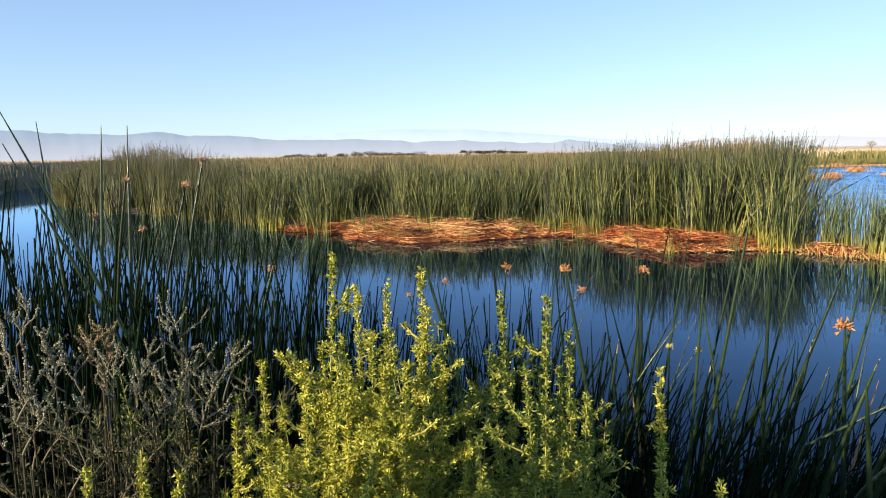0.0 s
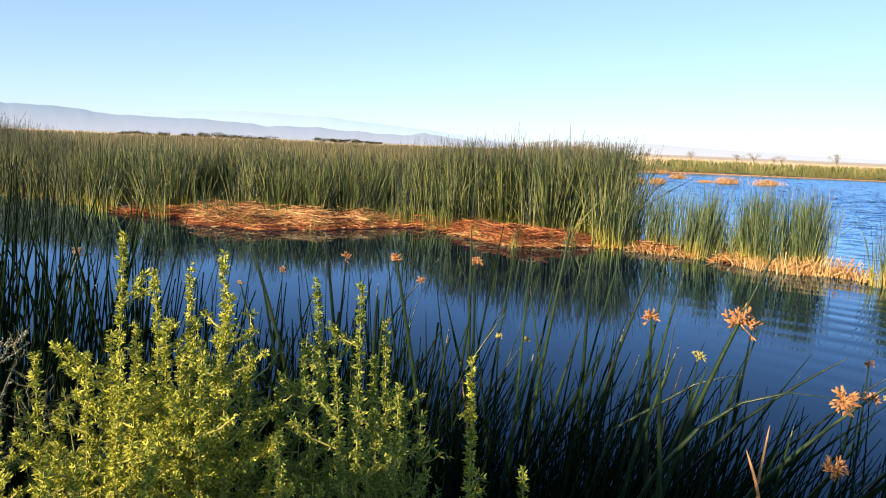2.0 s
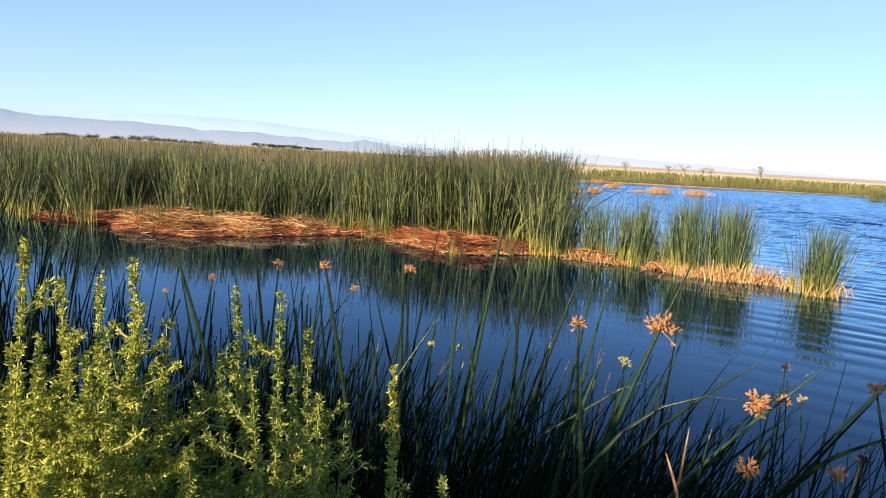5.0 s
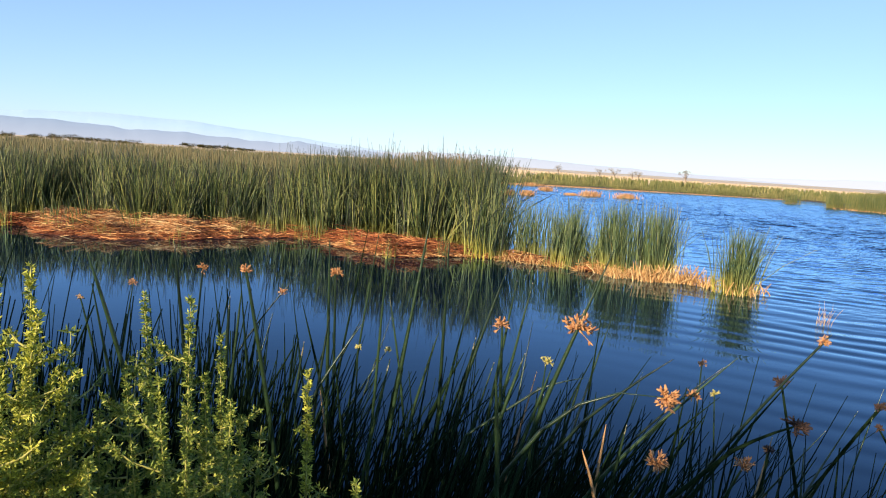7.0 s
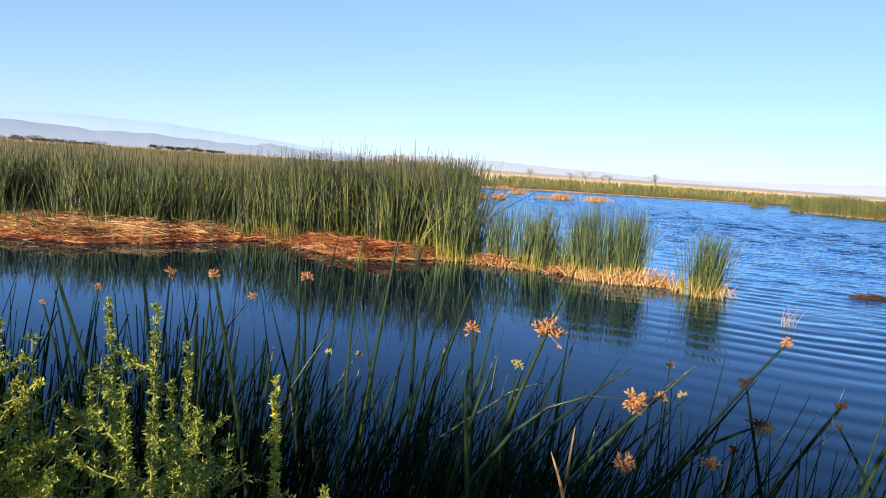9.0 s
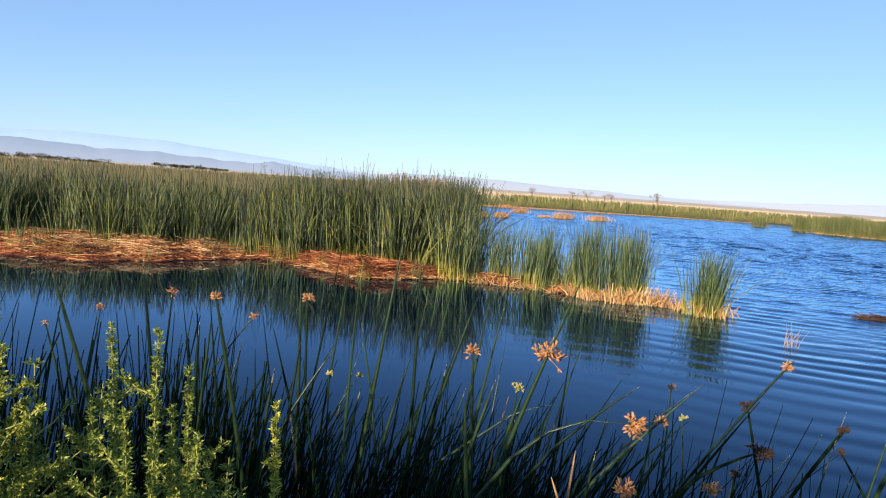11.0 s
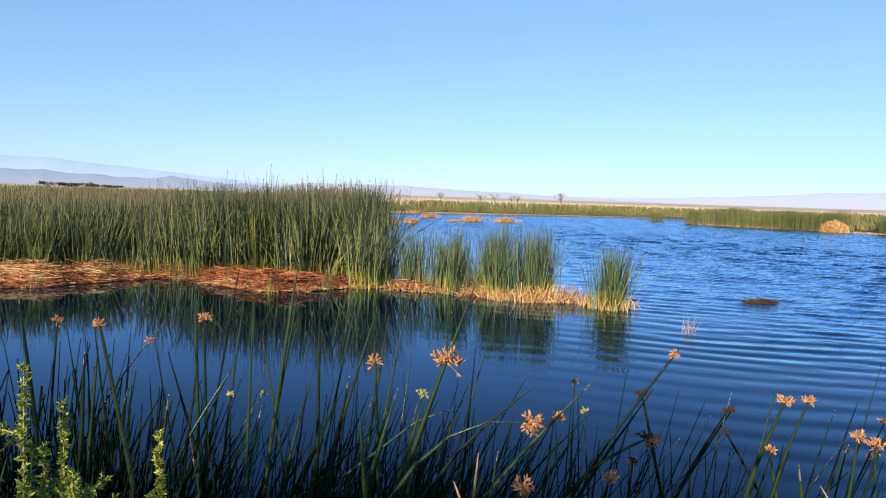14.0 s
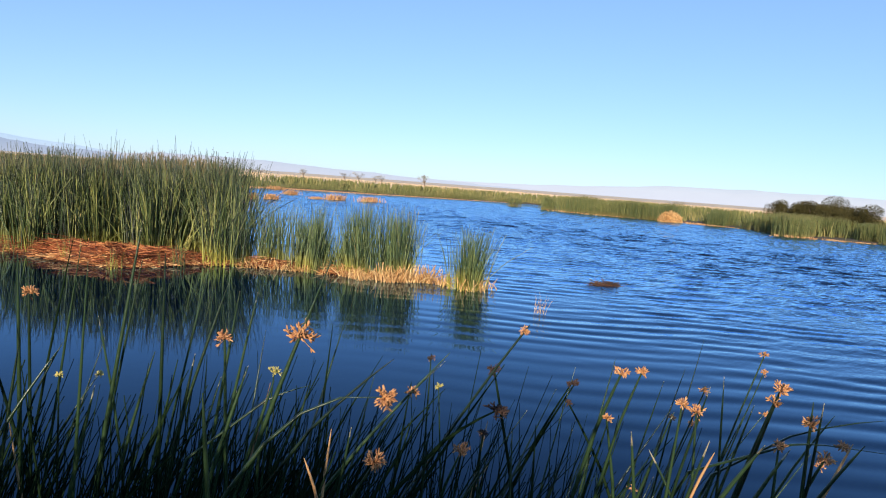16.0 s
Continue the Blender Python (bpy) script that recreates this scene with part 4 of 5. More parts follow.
def rush_line(tip, low, k=7):
    """A stem that rises from the mud, leans over by the point low and runs on to its tip."""
    tip, low = np.array(tip, float), np.array(low, float)
    way = tip - low
    lean = -way[:2] * min(1.0, 0.3 / (np.linalg.norm(way[:2]) + 1e-6)) * 0.9
    foot = np.array([low[0] + lean[0], max(low[1] + lean[1], 0.72), -0.2])
    d = np.linalg.norm(low - foot)
    t = np.linspace(0, 1, k)[:, None]
    a, b = np.array([0, 0, 1.1 * d]), way / np.linalg.norm(way) * 0.9 * d
    lower = (2 * t ** 3 - 3 * t ** 2 + 1) * foot + (t ** 3 - 2 * t ** 2 + t) * a + (3 * t ** 2 - 2 * t ** 3) * low + (t ** 3 - t ** 2) * b
    u = np.array([[0.35], [0.7], [1.0]])
    sag = np.array([0, 0, -0.04]) * np.linalg.norm(way[:2])
    return np.vstack([lower, low + way * u - sag * np.sin(np.pi * u)])


# tip x, y, z; a lower point x, y, z; size of the head; radius; how far the stem runs past the head
HEADED = [
    (0.74, 2.95, 1.5, 0.71, 2.96, 1.08, 1, 0.006, 0.1),
    (0.76, 1.61, 1.72, 0.82, 1.6, 1.38, 0.55, 0.0075, 0),
    (1.12, 2.2, 1.61, 1.13, 2.2, 1.18, 0.95, 0.0065, 0.04),
    (1.06, 2.87, 1.41, 0.91, 2.9, 1.19, 0.8, 0.005, 0.13),
    (0.47, 3.17, 1.4, 0.42, 3.16, 1.05, 0.7, 0.005, 0),
    (1.4, 1.52, 1.59, 1.41, 1.51, 1.31, 1.05, 0.0065, 0),
]
HEADED_MIDDLE = [
    (1.42, 1.21, 1.66, 1.36, 1.25, 1.44, 1.75, 0.007, 0.19),
    (2.68, 2.11, 1.23, 2.68, 2.11, 0.91, 0.9, 0.005, 0.03),
    (1.68, 1.12, 1.52, 1.54, 1.24, 1.28, 0.65, 0.006, 0.13),
    (2.17, 1.19, 1.6, 2.01, 1.38, 1.18, 0.75, 0.006, 0.03),
    (1.4, 0.9, 1.49, 1.37, 0.93, 1.41, 1, 0.0055, 0),
    (1.92, 1.17, 1.3, 1.9, 1.2, 1.2, 1.05, 0.006, 0),
    (2.09, 1.25, 1.29, 2.09, 1.25, 1.16, 0.4, 0.004, 0),
]
HEADED_RIGHT = [
    (2.02, 0.72, 1.62, 2, 0.75, 1.5, 0.6, 0.0045, 0),
    (2, 0.76, 1.61, 1.98, 0.8, 1.47, 0.75, 0.0065, 0),
    (2.14, 0.46, 1.63, 2.13, 0.49, 1.5, 0.85, 0.005, 0),
    (2.07, 0.64, 1.56, 2.06, 0.65, 1.34, 0.55, 0.005, 0),
    (2.14, 0.47, 1.6, 2.13, 0.51, 1.44, 0.7, 0.0055, 0.03),
    (2.16, 0.4, 1.57, 2.16, 0.4, 1.41, 0.8, 0.005, 0.05),
    (1.99, 0.78, 1.5, 2.01, 0.76, 1.35, 0.5, 0.005, 0),
    (2.08, 0.61, 1.55, 2.08, 0.6, 1.35, 0.7, 0.0045, 0),
    (2.17, 0.34, 1.54, 2.15, 0.43, 1.52, 0.45, 0.0045, 0.12),
    (2.17, 0.37, 1.5, 2.16, 0.4, 1.41, 0.8, 0.005, 0.02),
    (2.14, 0.45, 1.51, 2.14, 0.45, 1.39, 0.6, 0.005, 0),
]
GREEN_HEADED = [
    (1.55, 1.53, 1.48, 1.54, 1.54, 1.27, 0.8),
    (2.22, 1.58, 1.32, 2.24, 1.56, 1.02, 0.65),
    (1.15, 1.99, 1.41, 1.15, 1.99, 1.22, 0.45),
    (1.32, 2.21, 1.33, 1.18, 2.25, 1.08, 0.55),
]
SHADED_HEADS = [
    (2.33, 1.43, 1.4, 2.38, 1.37, 1.07, 1.2, 0.0075),
    (1.66, 0.84, 1.56, 1.59, 0.91, 1.49, 1.1, 0.0065),
    (2.81, 1.43, 1.28, 2.71, 1.57, 0.92, 1, 0.0075),
    (2.27, 1.08, 1.4, 2.33, 0.99, 1.22, 0.35, 0.006),
    (2.05, 1.21, 1.31, 2.04, 1.22, 1.14, 0.5, 0.006),
    (2.49, 1.23, 1.38, 2.43, 1.32, 1.15, 0.6, 0.006),
]
BARE = [
    (1.46, 2.25, 1.69, 1.36, 2.29, 1.01, 0.007),
    (1.79, 2.47, 1.6, 1.7, 2.52, 1.06, 0.0065),
    (1.66, 1.17, 1.59, 1.52, 1.3, 1.4, 0.006),
    (2.15, 1.49, 1.44, 1.97, 1.65, 1.16, 0.0055),
    (1.06, 0.9, 1.68, 1.07, 0.89, 1.52, 0.0055),
]
BARE_LEFT = [
    (0.39, 1.98, 1.73, 0.48, 1.98, 1.4, 0.008),
    (0.61, 2.08, 1.73, 0.64, 2.08, 1.43, 0.007),
    (0.75, 1.88, 1.6, 0.74, 1.88, 1.34, 0.008),
    (0.79, 1.97, 1.6, 0.77, 1.97, 1.36, 0.006),
    (1.16, 2, 1.5, 1.1, 2.02, 1.36, 0.004),
    (1.31, 1.73, 1.52, 1.26, 1.75, 1.31, 0.006),
    (1.12, 1.59, 1.49, 1.08, 1.6, 1.27, 0.007),
    (1.32, 1.51, 1.56, 1.28, 1.53, 1.28, 0.007),
    (1.38, 1.36, 1.56, 1.32, 1.39, 1.32, 0.007),
    (1.38, 1.24, 1.56, 1.32, 1.28, 1.3, 0.0065),
    (1.51, 1.28, 1.52, 1.42, 1.34, 1.48, 0.005),
    (0.93, 1.75, 1.5, 0.9, 1.75, 1.26, 0.007),
    (1.04, 1.93, 1.53, 1.01, 1.93, 1.28, 0.006),
]
BARE_MIDDLE = [
    (1.47, 1.65, 1.71, 1.38, 1.69, 1.37, 0.006),
    (1.45, 1.55, 1.7, 1.39, 1.58, 1.19, 0.0065),
    (1.54, 1.62, 1.68, 1.48, 1.65, 1.3, 0.006),
    (1.36, 1.81, 1.77, 1.36, 1.81, 1.34, 0.007),
    (1.27, 1.74, 1.86, 1.2, 1.76, 1.32, 0.0075),
    (1.08, 1.7, 1.57, 0.97, 1.72, 1.39, 0.005),
    (1.05, 2.01, 1.75, 1.06, 2.01, 1.33, 0.0075),
    (1.27, 2.06, 1.55, 1.31, 2.04, 1.31, 0.005),
    (1.56, 1.37, 1.5, 1.51, 1.4, 1.22, 0.006),
    (1.53, 1.15, 1.45, 1.51, 1.16, 1.29, 0.005),
]
BARE_RIGHT = [
    (2.09, 0.59, 1.61, 2.07, 0.63, 1.4, 0.0045),
    (2.28, 0.64, 1.59, 2.29, 0.63, 1.32, 0.0045),
    (2.22, 0.54, 1.56, 2.2, 0.59, 1.33, 0.005),
    (2.24, 0.74, 1.48, 2.21, 0.8, 1.24, 0.005),
    (2.16, 0.38, 1.62, 2.16, 0.39, 1.44, 0.0045),
    (2.36, 0.41, 1.55, 2.34, 0.48, 1.4, 0.004),
    (1.99, 0.26, 1.61, 1.97, 0.32, 1.49, 0.005),
    (2.48, 0.33, 1.54, 2.43, 0.52, 1.45, 0.0045),
    (2, 0.54, 1.52, 1.99, 0.57, 1.39, 0.0045),
    (2.11, 0.78, 1.44, 2.12, 0.76, 1.28, 0.0065),
    (2.04, 0.69, 1.44, 2.07, 0.64, 1.34, 0.005),
    (1.94, 0.41, 1.57, 1.92, 0.47, 1.45, 0.006),
    (2.05, 0.4, 1.54, 2.03, 0.45, 1.42, 0.006),
]
DRY = [
    (1.49, 1.17, 1.45, 1.48, 1.17, 1.35),
    (1.33, 1.03, 1.47, 1.35, 1.02, 1.41),
    (2.08, 0.3, 1.58, 2.07, 0.33, 1.48),
    (2.01, 0.53, 1.5, 2, 0.55, 1.44),
]
HEADED_LEFT = [
    (0.33, 2.49, 1.48, 0.37, 2.49, 1.3, 0.6, 0.0055, 0),
    (-0.28, 1.94, 1.93, -0.34, 1.92, 1.68, 1, 0.0055, 0),
    (-0.06, 2.01, 1.67, -0.1, 2, 1.52, 0.8, 0.0055, 0),
    (-0.23, 1.95, 2, -0.27, 1.94, 1.81, 0.7, 0.0055, 0),
    (-0.42, 1.87, 1.95, -0.45, 1.86, 1.74, 0.6, 0.0055, 0),
    (-0.5, 1.84, 1.85, -0.52, 1.83, 1.72, 1, 0.0055, 0),
    (-0.39, 1.89, 1.81, -0.42, 1.88, 1.63, 0.7, 0.0055, 0),
]
for i, (x, y, z, lx, ly, lz, size, r, beak) in enumerate(HEADED + HEADED_MIDDLE + HEADED_RIGHT):
    bulrush(None, None, r, 1.12 * size, beak=beak, line=rush_line((x, y, z), (lx, ly, lz)), seed=i)
for i, (x, y, z, lx, ly, lz, size, r, beak) in enumerate(HEADED_LEFT):
    bulrush(None, None, r, 0.72 * size, beak=beak, line=rush_line((x, y, z), (lx, ly, lz)), faded=True, seed=230 + i)
for i, (x, y, z, lx, ly, lz, size) in enumerate(GREEN_HEADED):
    bulrush(None, None, 0.0042, size, line=rush_line((x, y, z), (lx, ly, lz)), green=True, seed=40 + i)
# the one that arches over, with the largest head
t = np.linspace(0, 1, 12)[:, None]
arch = (1 - t) ** 3 * [1.02, 1.30, -0.2] + 3 * t * (1 - t) ** 2 * [1.06, 1.30, 1.0] + 3 * t ** 2 * (1 - t) * [1.24, 1.20, 1.62] + t ** 3 * [1.496, 1.004, 1.57]
bulrush(None, None, 0.0065, 1.7, line=arch, seed=50, label="green bulrush stem arching over under a large orange head")
# bare stems that stand out
for i, (x, y, z, lx, ly, lz, r) in enumerate(BARE + BARE_LEFT + BARE_MIDDLE + BARE_RIGHT):
    bulrush(None, None, r, line=rush_line((x, y, z), (lx, ly, lz)), seed=60 + i)
for i, (x, y, z, lx, ly, lz) in enumerate(DRY):
    bulrush(None, None, 0.004, line=rush_line((x, y, z), (lx, ly, lz)), mat=DRYSTEM, seed=150 + i, label="dry orange-tan dead bulrush stem")
# tall stems at the side channel, tip and base
for i, (x, y, z, bx, by) in enumerate([(-0.61, 1.65, 2.13, 0.05, 1.85), (-0.70, 1.95, 2.12, -0.54, 1.90), (-0.51, 1.94, 2.10, -0.57, 1.80), (-0.49, 2.06, 2.11, -0.49, 1.86), (-0.56, 1.57, 2.05, 0.10, 1.76)]):
    bulrush((bx, by, -0.2), (x, y, z), 0.008, 0, 0.12, seed=160 + i)
# ones with a shadow put into the dark colour of stem and head
for i, (x, y, z, lx, ly, lz, size, r) in enumerate(SHADED_HEADS):
    bulrush(None, None, r, size, line=rush_line((x, y, z), (lx, ly, lz)), in_shadow=True, mat=STEM_SHADED, seed=55 + i)
# the rest of the stand
g = random.Random(77)
for i in range(105):
    u = g.random()
    bx, by = 0.35 + 1.75 * u, 0.95 + 1.35 * g.random() ** 1.3 - 0.15 * u
    h = 1.06 + 0.40 * g.random() ** 1.4 + 0.08 * (by - 1)
    lx = g.gauss(0.22, 0.18)
    dry = g.random() < 0.05
    bulrush((bx, by, -0.2), (bx + lx * h, by + g.gauss(-0.02, 0.10) * h, h if not dry else h * 0.95), g.uniform(0.0052, 0.0085), 0, g.uniform(0.05, 0.4), mat=DRYSTEM if dry else STEM if g.random() < 0.45 else STEM_SHADED, seed=100 + i,
            label="dry orange-tan dead bulrush stem" if dry else "")
for i in range(34):
    bx, by = 1.6 + 1.5 * g.random(), 0.8 + 0.7 * g.random()
    h = 1.15 + 0.36 * g.random() ** 1.4
    s = 0.7 if g.random() < 0.15 else 0
    bulrush((bx, by, -0.2), (bx + g.gauss(0.2, 0.17) * h, by - 0.15 + g.gauss(-0.04, 0.10) * h, h), g.uniform(0.0040, 0.0065), s, 0.18, seed=300 + i, mat=DRYSTEM if not s and g.random() < 0.05 else STEM)
# taller single stems standing out before the open water
g = random.Random(78)
for i in range(24):
    bx, by = -0.15 + 1.5 * g.random(), 1.65 + 0.9 * g.random()
    h = 1.36 + 0.46 * g.random() ** 1.3
    bulrush((bx, by, -0.2), (bx + g.gauss(0.04, 0.19) * h, by + g.gauss(0, 0.08) * h, h), g.uniform(0.0045, 0.0080), 0, g.uniform(0.0, 0.35), mat=STEM if g.random() < 0.45 else STEM_SHADED, seed=700 + i)
# dense stand in the darker stem colour that paints the shade
g = np.random.default_rng(80)
n = 2300
bx = -2.4 + 3.3 * g.random(n) ** 0.8
by = 1.25 + 1.6 * g.random(n)
h = 1.12 + 0.38 * g.random(n) ** 1.7 + np.clip(-bx + 0.25, 0, 0.5) * (0.4 + 0.5 * g.random(n)) + 0.1 * np.clip(-bx - 0.2, 0, 1)
pos = np.column_stack([bx, by, np.full(n, -0.2)])
ob = part("bulrush_stand", stand(pos, h + 0.2, g.normal(0, 0.09, (n, 2)), g.uniform(0.005, 0.0085, n), seg=5, sides=4, wind=(0.03, 0)), STEM_SHADED, None, "thick stand of bulrushes along the bank, shade put into their colour", "stuff")
ob["category"] = "bulrush"
# low tangle of stems, the shade of the bank put into their dark colour
n = 8200
bx, by = 0.15 + 2.9 * g.random(n) ** 1.7, 0.95 + 1.35 * g.random(n) ** 1.1
keep = (lumps(bx, by, 3.2, 7.0) + 0.6 * lumps(bx, by, 7.0, 3.0) > -0.25) & ((bx - 0.40 < 0.75 * by + 0.1 * g.normal(size=n)) | (g.random(n) < 0.22))
n, bx, by = keep.sum(), bx[keep], by[keep]
h = 0.98 + 0.40 * g.random(n) ** 2.4 - 0.16 * np.clip(bx - 1.2, 0, 1.2) - 0.14 * np.clip(1.3 - by, 0, 0.3) / 0.3
pos = np.column_stack([bx, by, np.full(n, -0.2)])
ob = part("bulrush_stand", stand(pos, h + 0.2, g.normal(0, 0.17, (n, 2)), g.uniform(0.004, 0.0075, n), seg=4, sides=3, wind=(0.22, 0)), STEM_SHADED, None, "low tangle of bulrush stems in the shallows", "stuff")
ob["category"] = "bulrush"


# ---- weeds on the bank ----
def along(lines, f):
    """Points at parts f (m,) of centre lines (m, k, 3)."""
    k = f * (lines.shape[1] - 1)
    i = np.minimum(k.astype(int), lines.shape[1] - 2)
    m = np.arange(len(f))
    return lines[m, i] + (lines[m, i + 1] - lines[m, i]) * (k - i)[:, None]


def weed_stalk(thing, base, tip, shoots, reach, leaf, mat, stalk_mat, seed, low=0.5, leaves_on=6, width=0.24, rise=0.9, spur=0.016, gap=0.011, curl=0.7, droop=0.0):
    """One leafy stalk: side branches, short spurs all along both, and a tuft of leaves on each spur."""
    g = np.random.default_rng(seed)
    line = stem_line(base, tip, g.uniform(-0.1, 0.2), 10)
    L = np.linalg.norm(line[-1] - line[0])
    pairs = [tubes(line[None], (0.0044 * (1 - 0.85 * np.linspace(0, 1, 10)))[None], 5)]
    f = low + (0.95 - low) * g.random(shoots) ** 0.9
    foot = along(np.repeat(line[None], shoots, 0), f)
    a = np.cumsum(np.full(shoots, 2.4)) + g.normal(0, 0.5, shoots)
    out = np.column_stack([np.cos(a), np.sin(a), np.zeros(shoots)])
    ln = reach * (1.03 - f) ** 0.7 / (1.03 - low) ** 0.7 * g.uniform(0.45, 1.25, shoots) + 0.012
    mid = foot + (out * 0.8 + [0, 0, rise * 0.6]) * ln[:, None] * 0.5
    end = mid + (out * (0.6 + 0.3 * droop) + [0, 0, rise * (1 - droop)]) * ln[:, None] * 0.5
    twig = np.stack([foot, mid, end], 1)
    pairs.append(tubes(twig, np.repeat(np.array([[0.0018, 0.0014, 0.0008]]), shoots, 0)))
    # spurs
    m1 = int(1.5 * L * (1 - low) / gap)
    w1 = low + (1 - low) * np.sort(g.random(m1) ** 0.75)
    p1 = along(np.repeat(line[None], m1, 0), w1)
    s1 = spur * (0.55 + 0.6 * np.clip((1 - w1) * 6, 0, 1)) * g.uniform(0.6, 1.3, m1)
    m2 = np.maximum((ln / gap).astype(int), 2)
    k2 = np.repeat(np.arange(shoots), m2)
    w2 = g.random(len(k2)) ** 0.8
    p2 = along(twig[k2], w2)
    s2 = spur * 0.8 * g.uniform(0.5, 1.2, len(k2))
    way = np.concatenate([np.repeat((line[-1] - line[-2])[None] / np.linalg.norm(line[-1] - line[-2]), m1, 0), (end - foot)[k2] / ln[k2, None]])
    p, s = np.concatenate([p1, p2]), np.concatenate([s1, s2])
    d = g.normal(0, 1, (len(p), 3))
    d -= way * (d * way).sum(1, keepdims=True)
    d = d / np.linalg.norm(d, axis=1, keepdims=True) + way * g.uniform(0.2, 1.1, (len(p), 1))
    d /= np.linalg.norm(d, axis=1, keepdims=True)
    stalk = part("stalk", joined(pairs), stalk_mat, thing)
    q = np.repeat(p, leaves_on, 0) + np.repeat(d * s[:, None], leaves_on, 0) * g.random((len(p) * leaves_on, 1))
    e = np.repeat(d, leaves_on, 0) + g.normal(0, curl, q.shape)
    size = leaf * g.uniform(0.55, 1.3, len(q))
    part("leaves", blades(q, e, size, size * width), mat, stalk, "", "stuff")


def weed(name, label, base, tips, seed, more=0, **kw):
    """A weed with a stalk to each tip, and so many lower side stalks to each."""
    thing = tagged(new(name), label, "weed", "weeds on the bank")
    g = random.Random(seed)
    tips = list(tips) + [(x + g.gauss(0, 0.045), y + g.gauss(0, 0.045), z - g.uniform(0.05, 0.24)) for x, y, z in tips for _ in range(more)]
    for i, tip in enumerate(tips):
        b = (base[0] + g.gauss(0, 0.05) + 0.45 * (tip[0] - base[0]), base[1] + g.gauss(0, 0.03) + 0.3 * (tip[1] - base[1]), base[2])
        weed_stalk(thing, b, tip, seed=seed * 31 + i, **kw)
    return thing


LEAFY = dict(shoots=13, reach=0.145, leaf=0.0066, leaves_on=6, width=0.34, spur=0.0072, gap=0.0022, rise=0.55, curl=0.75, low=0.74, more=2, mat=WEED, stalk_mat=WEED_STALK)
weed("weed_plant", "bushy yellow-green weed with small narrow leaves on the bank", (0.36, 0.66, 0.10),
     [(0.30, 0.95, 1.87), (0.32, 1.04, 1.80), (0.37, 1.03, 1.81), (0.43, 0.90, 1.85), (0.36, 0.89, 1.76), (0.41, 0.83, 1.74), (0.32, 0.83, 1.74), (0.26, 0.91, 1.72), (0.46, 0.93, 1.72)], 1, **LEAFY)
weed("weed_plant", "bushy yellow-green weed with upright leafy shoots", (0.60, 0.66, 0.10),
     [(0.55, 1.04, 1.79), (0.61, 0.94, 1.80), (0.57, 0.87, 1.72), (0.66, 0.89, 1.67), (0.63, 0.95, 1.69), (0.50, 0.77, 1.66), (0.53, 0.95, 1.70)], 2, **dict(LEAFY, more=1, shoots=9, mat=WEED_HALF_SHADE))
weed("weed_plant", "single upright yellow-green weed shoot", (0.74, 0.66, 0.10), [(0.76, 0.88, 1.71)], 3, **dict(LEAFY, reach=0.02, shoots=8, more=0, low=0.68))
weed("weed_plant", "single small yellow-green weed shoot", (0.80, 0.60, 0.10), [(0.80, 0.76, 1.60), (0.72, 0.80, 1.52)], 4, **dict(LEAFY, mat=WEED_HALF_SHADE, reach=0.05, shoots=9, more=0, low=0.65))
weed("weed_plant", "lower yellow-green weed with several shoots", (0.15, 0.62, 0.15),
     [(0.19, 0.94, 1.71), (0.17, 0.87, 1.66), (0.21, 0.97, 1.63), (0.24, 0.83, 1.62), (0.26, 0.75, 1.64)], 5, **dict(LEAFY, reach=0.11, shoots=13))
weed("weed_plant", "lower yellow-green weed with several shoots", (0.08, 0.55, 0.2),
     [(0.16, 0.69, 1.66), (0.10, 0.73, 1.67), (0.05, 0.70, 1.66), (0.20, 0.72, 1.62), (0.30, 0.72, 1.66), (0.38, 0.70, 1.68)], 6, **dict(LEAFY, reach=0.11, shoots=13))
# the leafy inside of the bush, its shade partly put into the darker leaves
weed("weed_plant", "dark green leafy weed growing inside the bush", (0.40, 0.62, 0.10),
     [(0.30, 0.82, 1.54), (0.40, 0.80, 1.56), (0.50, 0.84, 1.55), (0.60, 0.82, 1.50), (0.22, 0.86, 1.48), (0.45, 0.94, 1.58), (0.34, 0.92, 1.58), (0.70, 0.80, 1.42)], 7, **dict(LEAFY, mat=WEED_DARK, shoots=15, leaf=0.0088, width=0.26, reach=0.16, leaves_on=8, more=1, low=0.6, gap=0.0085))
# added behind the bush, mostly out of sight, to shade the bulrushes
weed("weed_plant", "added dark green weed behind the bush, shading the bulrushes", (0.5, 0.95, 0.0),
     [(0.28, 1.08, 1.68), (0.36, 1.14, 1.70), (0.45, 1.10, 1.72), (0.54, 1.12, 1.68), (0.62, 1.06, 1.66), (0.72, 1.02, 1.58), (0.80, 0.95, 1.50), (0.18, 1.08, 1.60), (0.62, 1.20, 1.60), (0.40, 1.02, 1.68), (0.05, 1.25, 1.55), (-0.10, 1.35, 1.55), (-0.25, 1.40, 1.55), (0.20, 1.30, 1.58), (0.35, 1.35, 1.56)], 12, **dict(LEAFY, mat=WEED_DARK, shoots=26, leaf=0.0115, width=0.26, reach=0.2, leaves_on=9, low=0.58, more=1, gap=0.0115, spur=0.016))
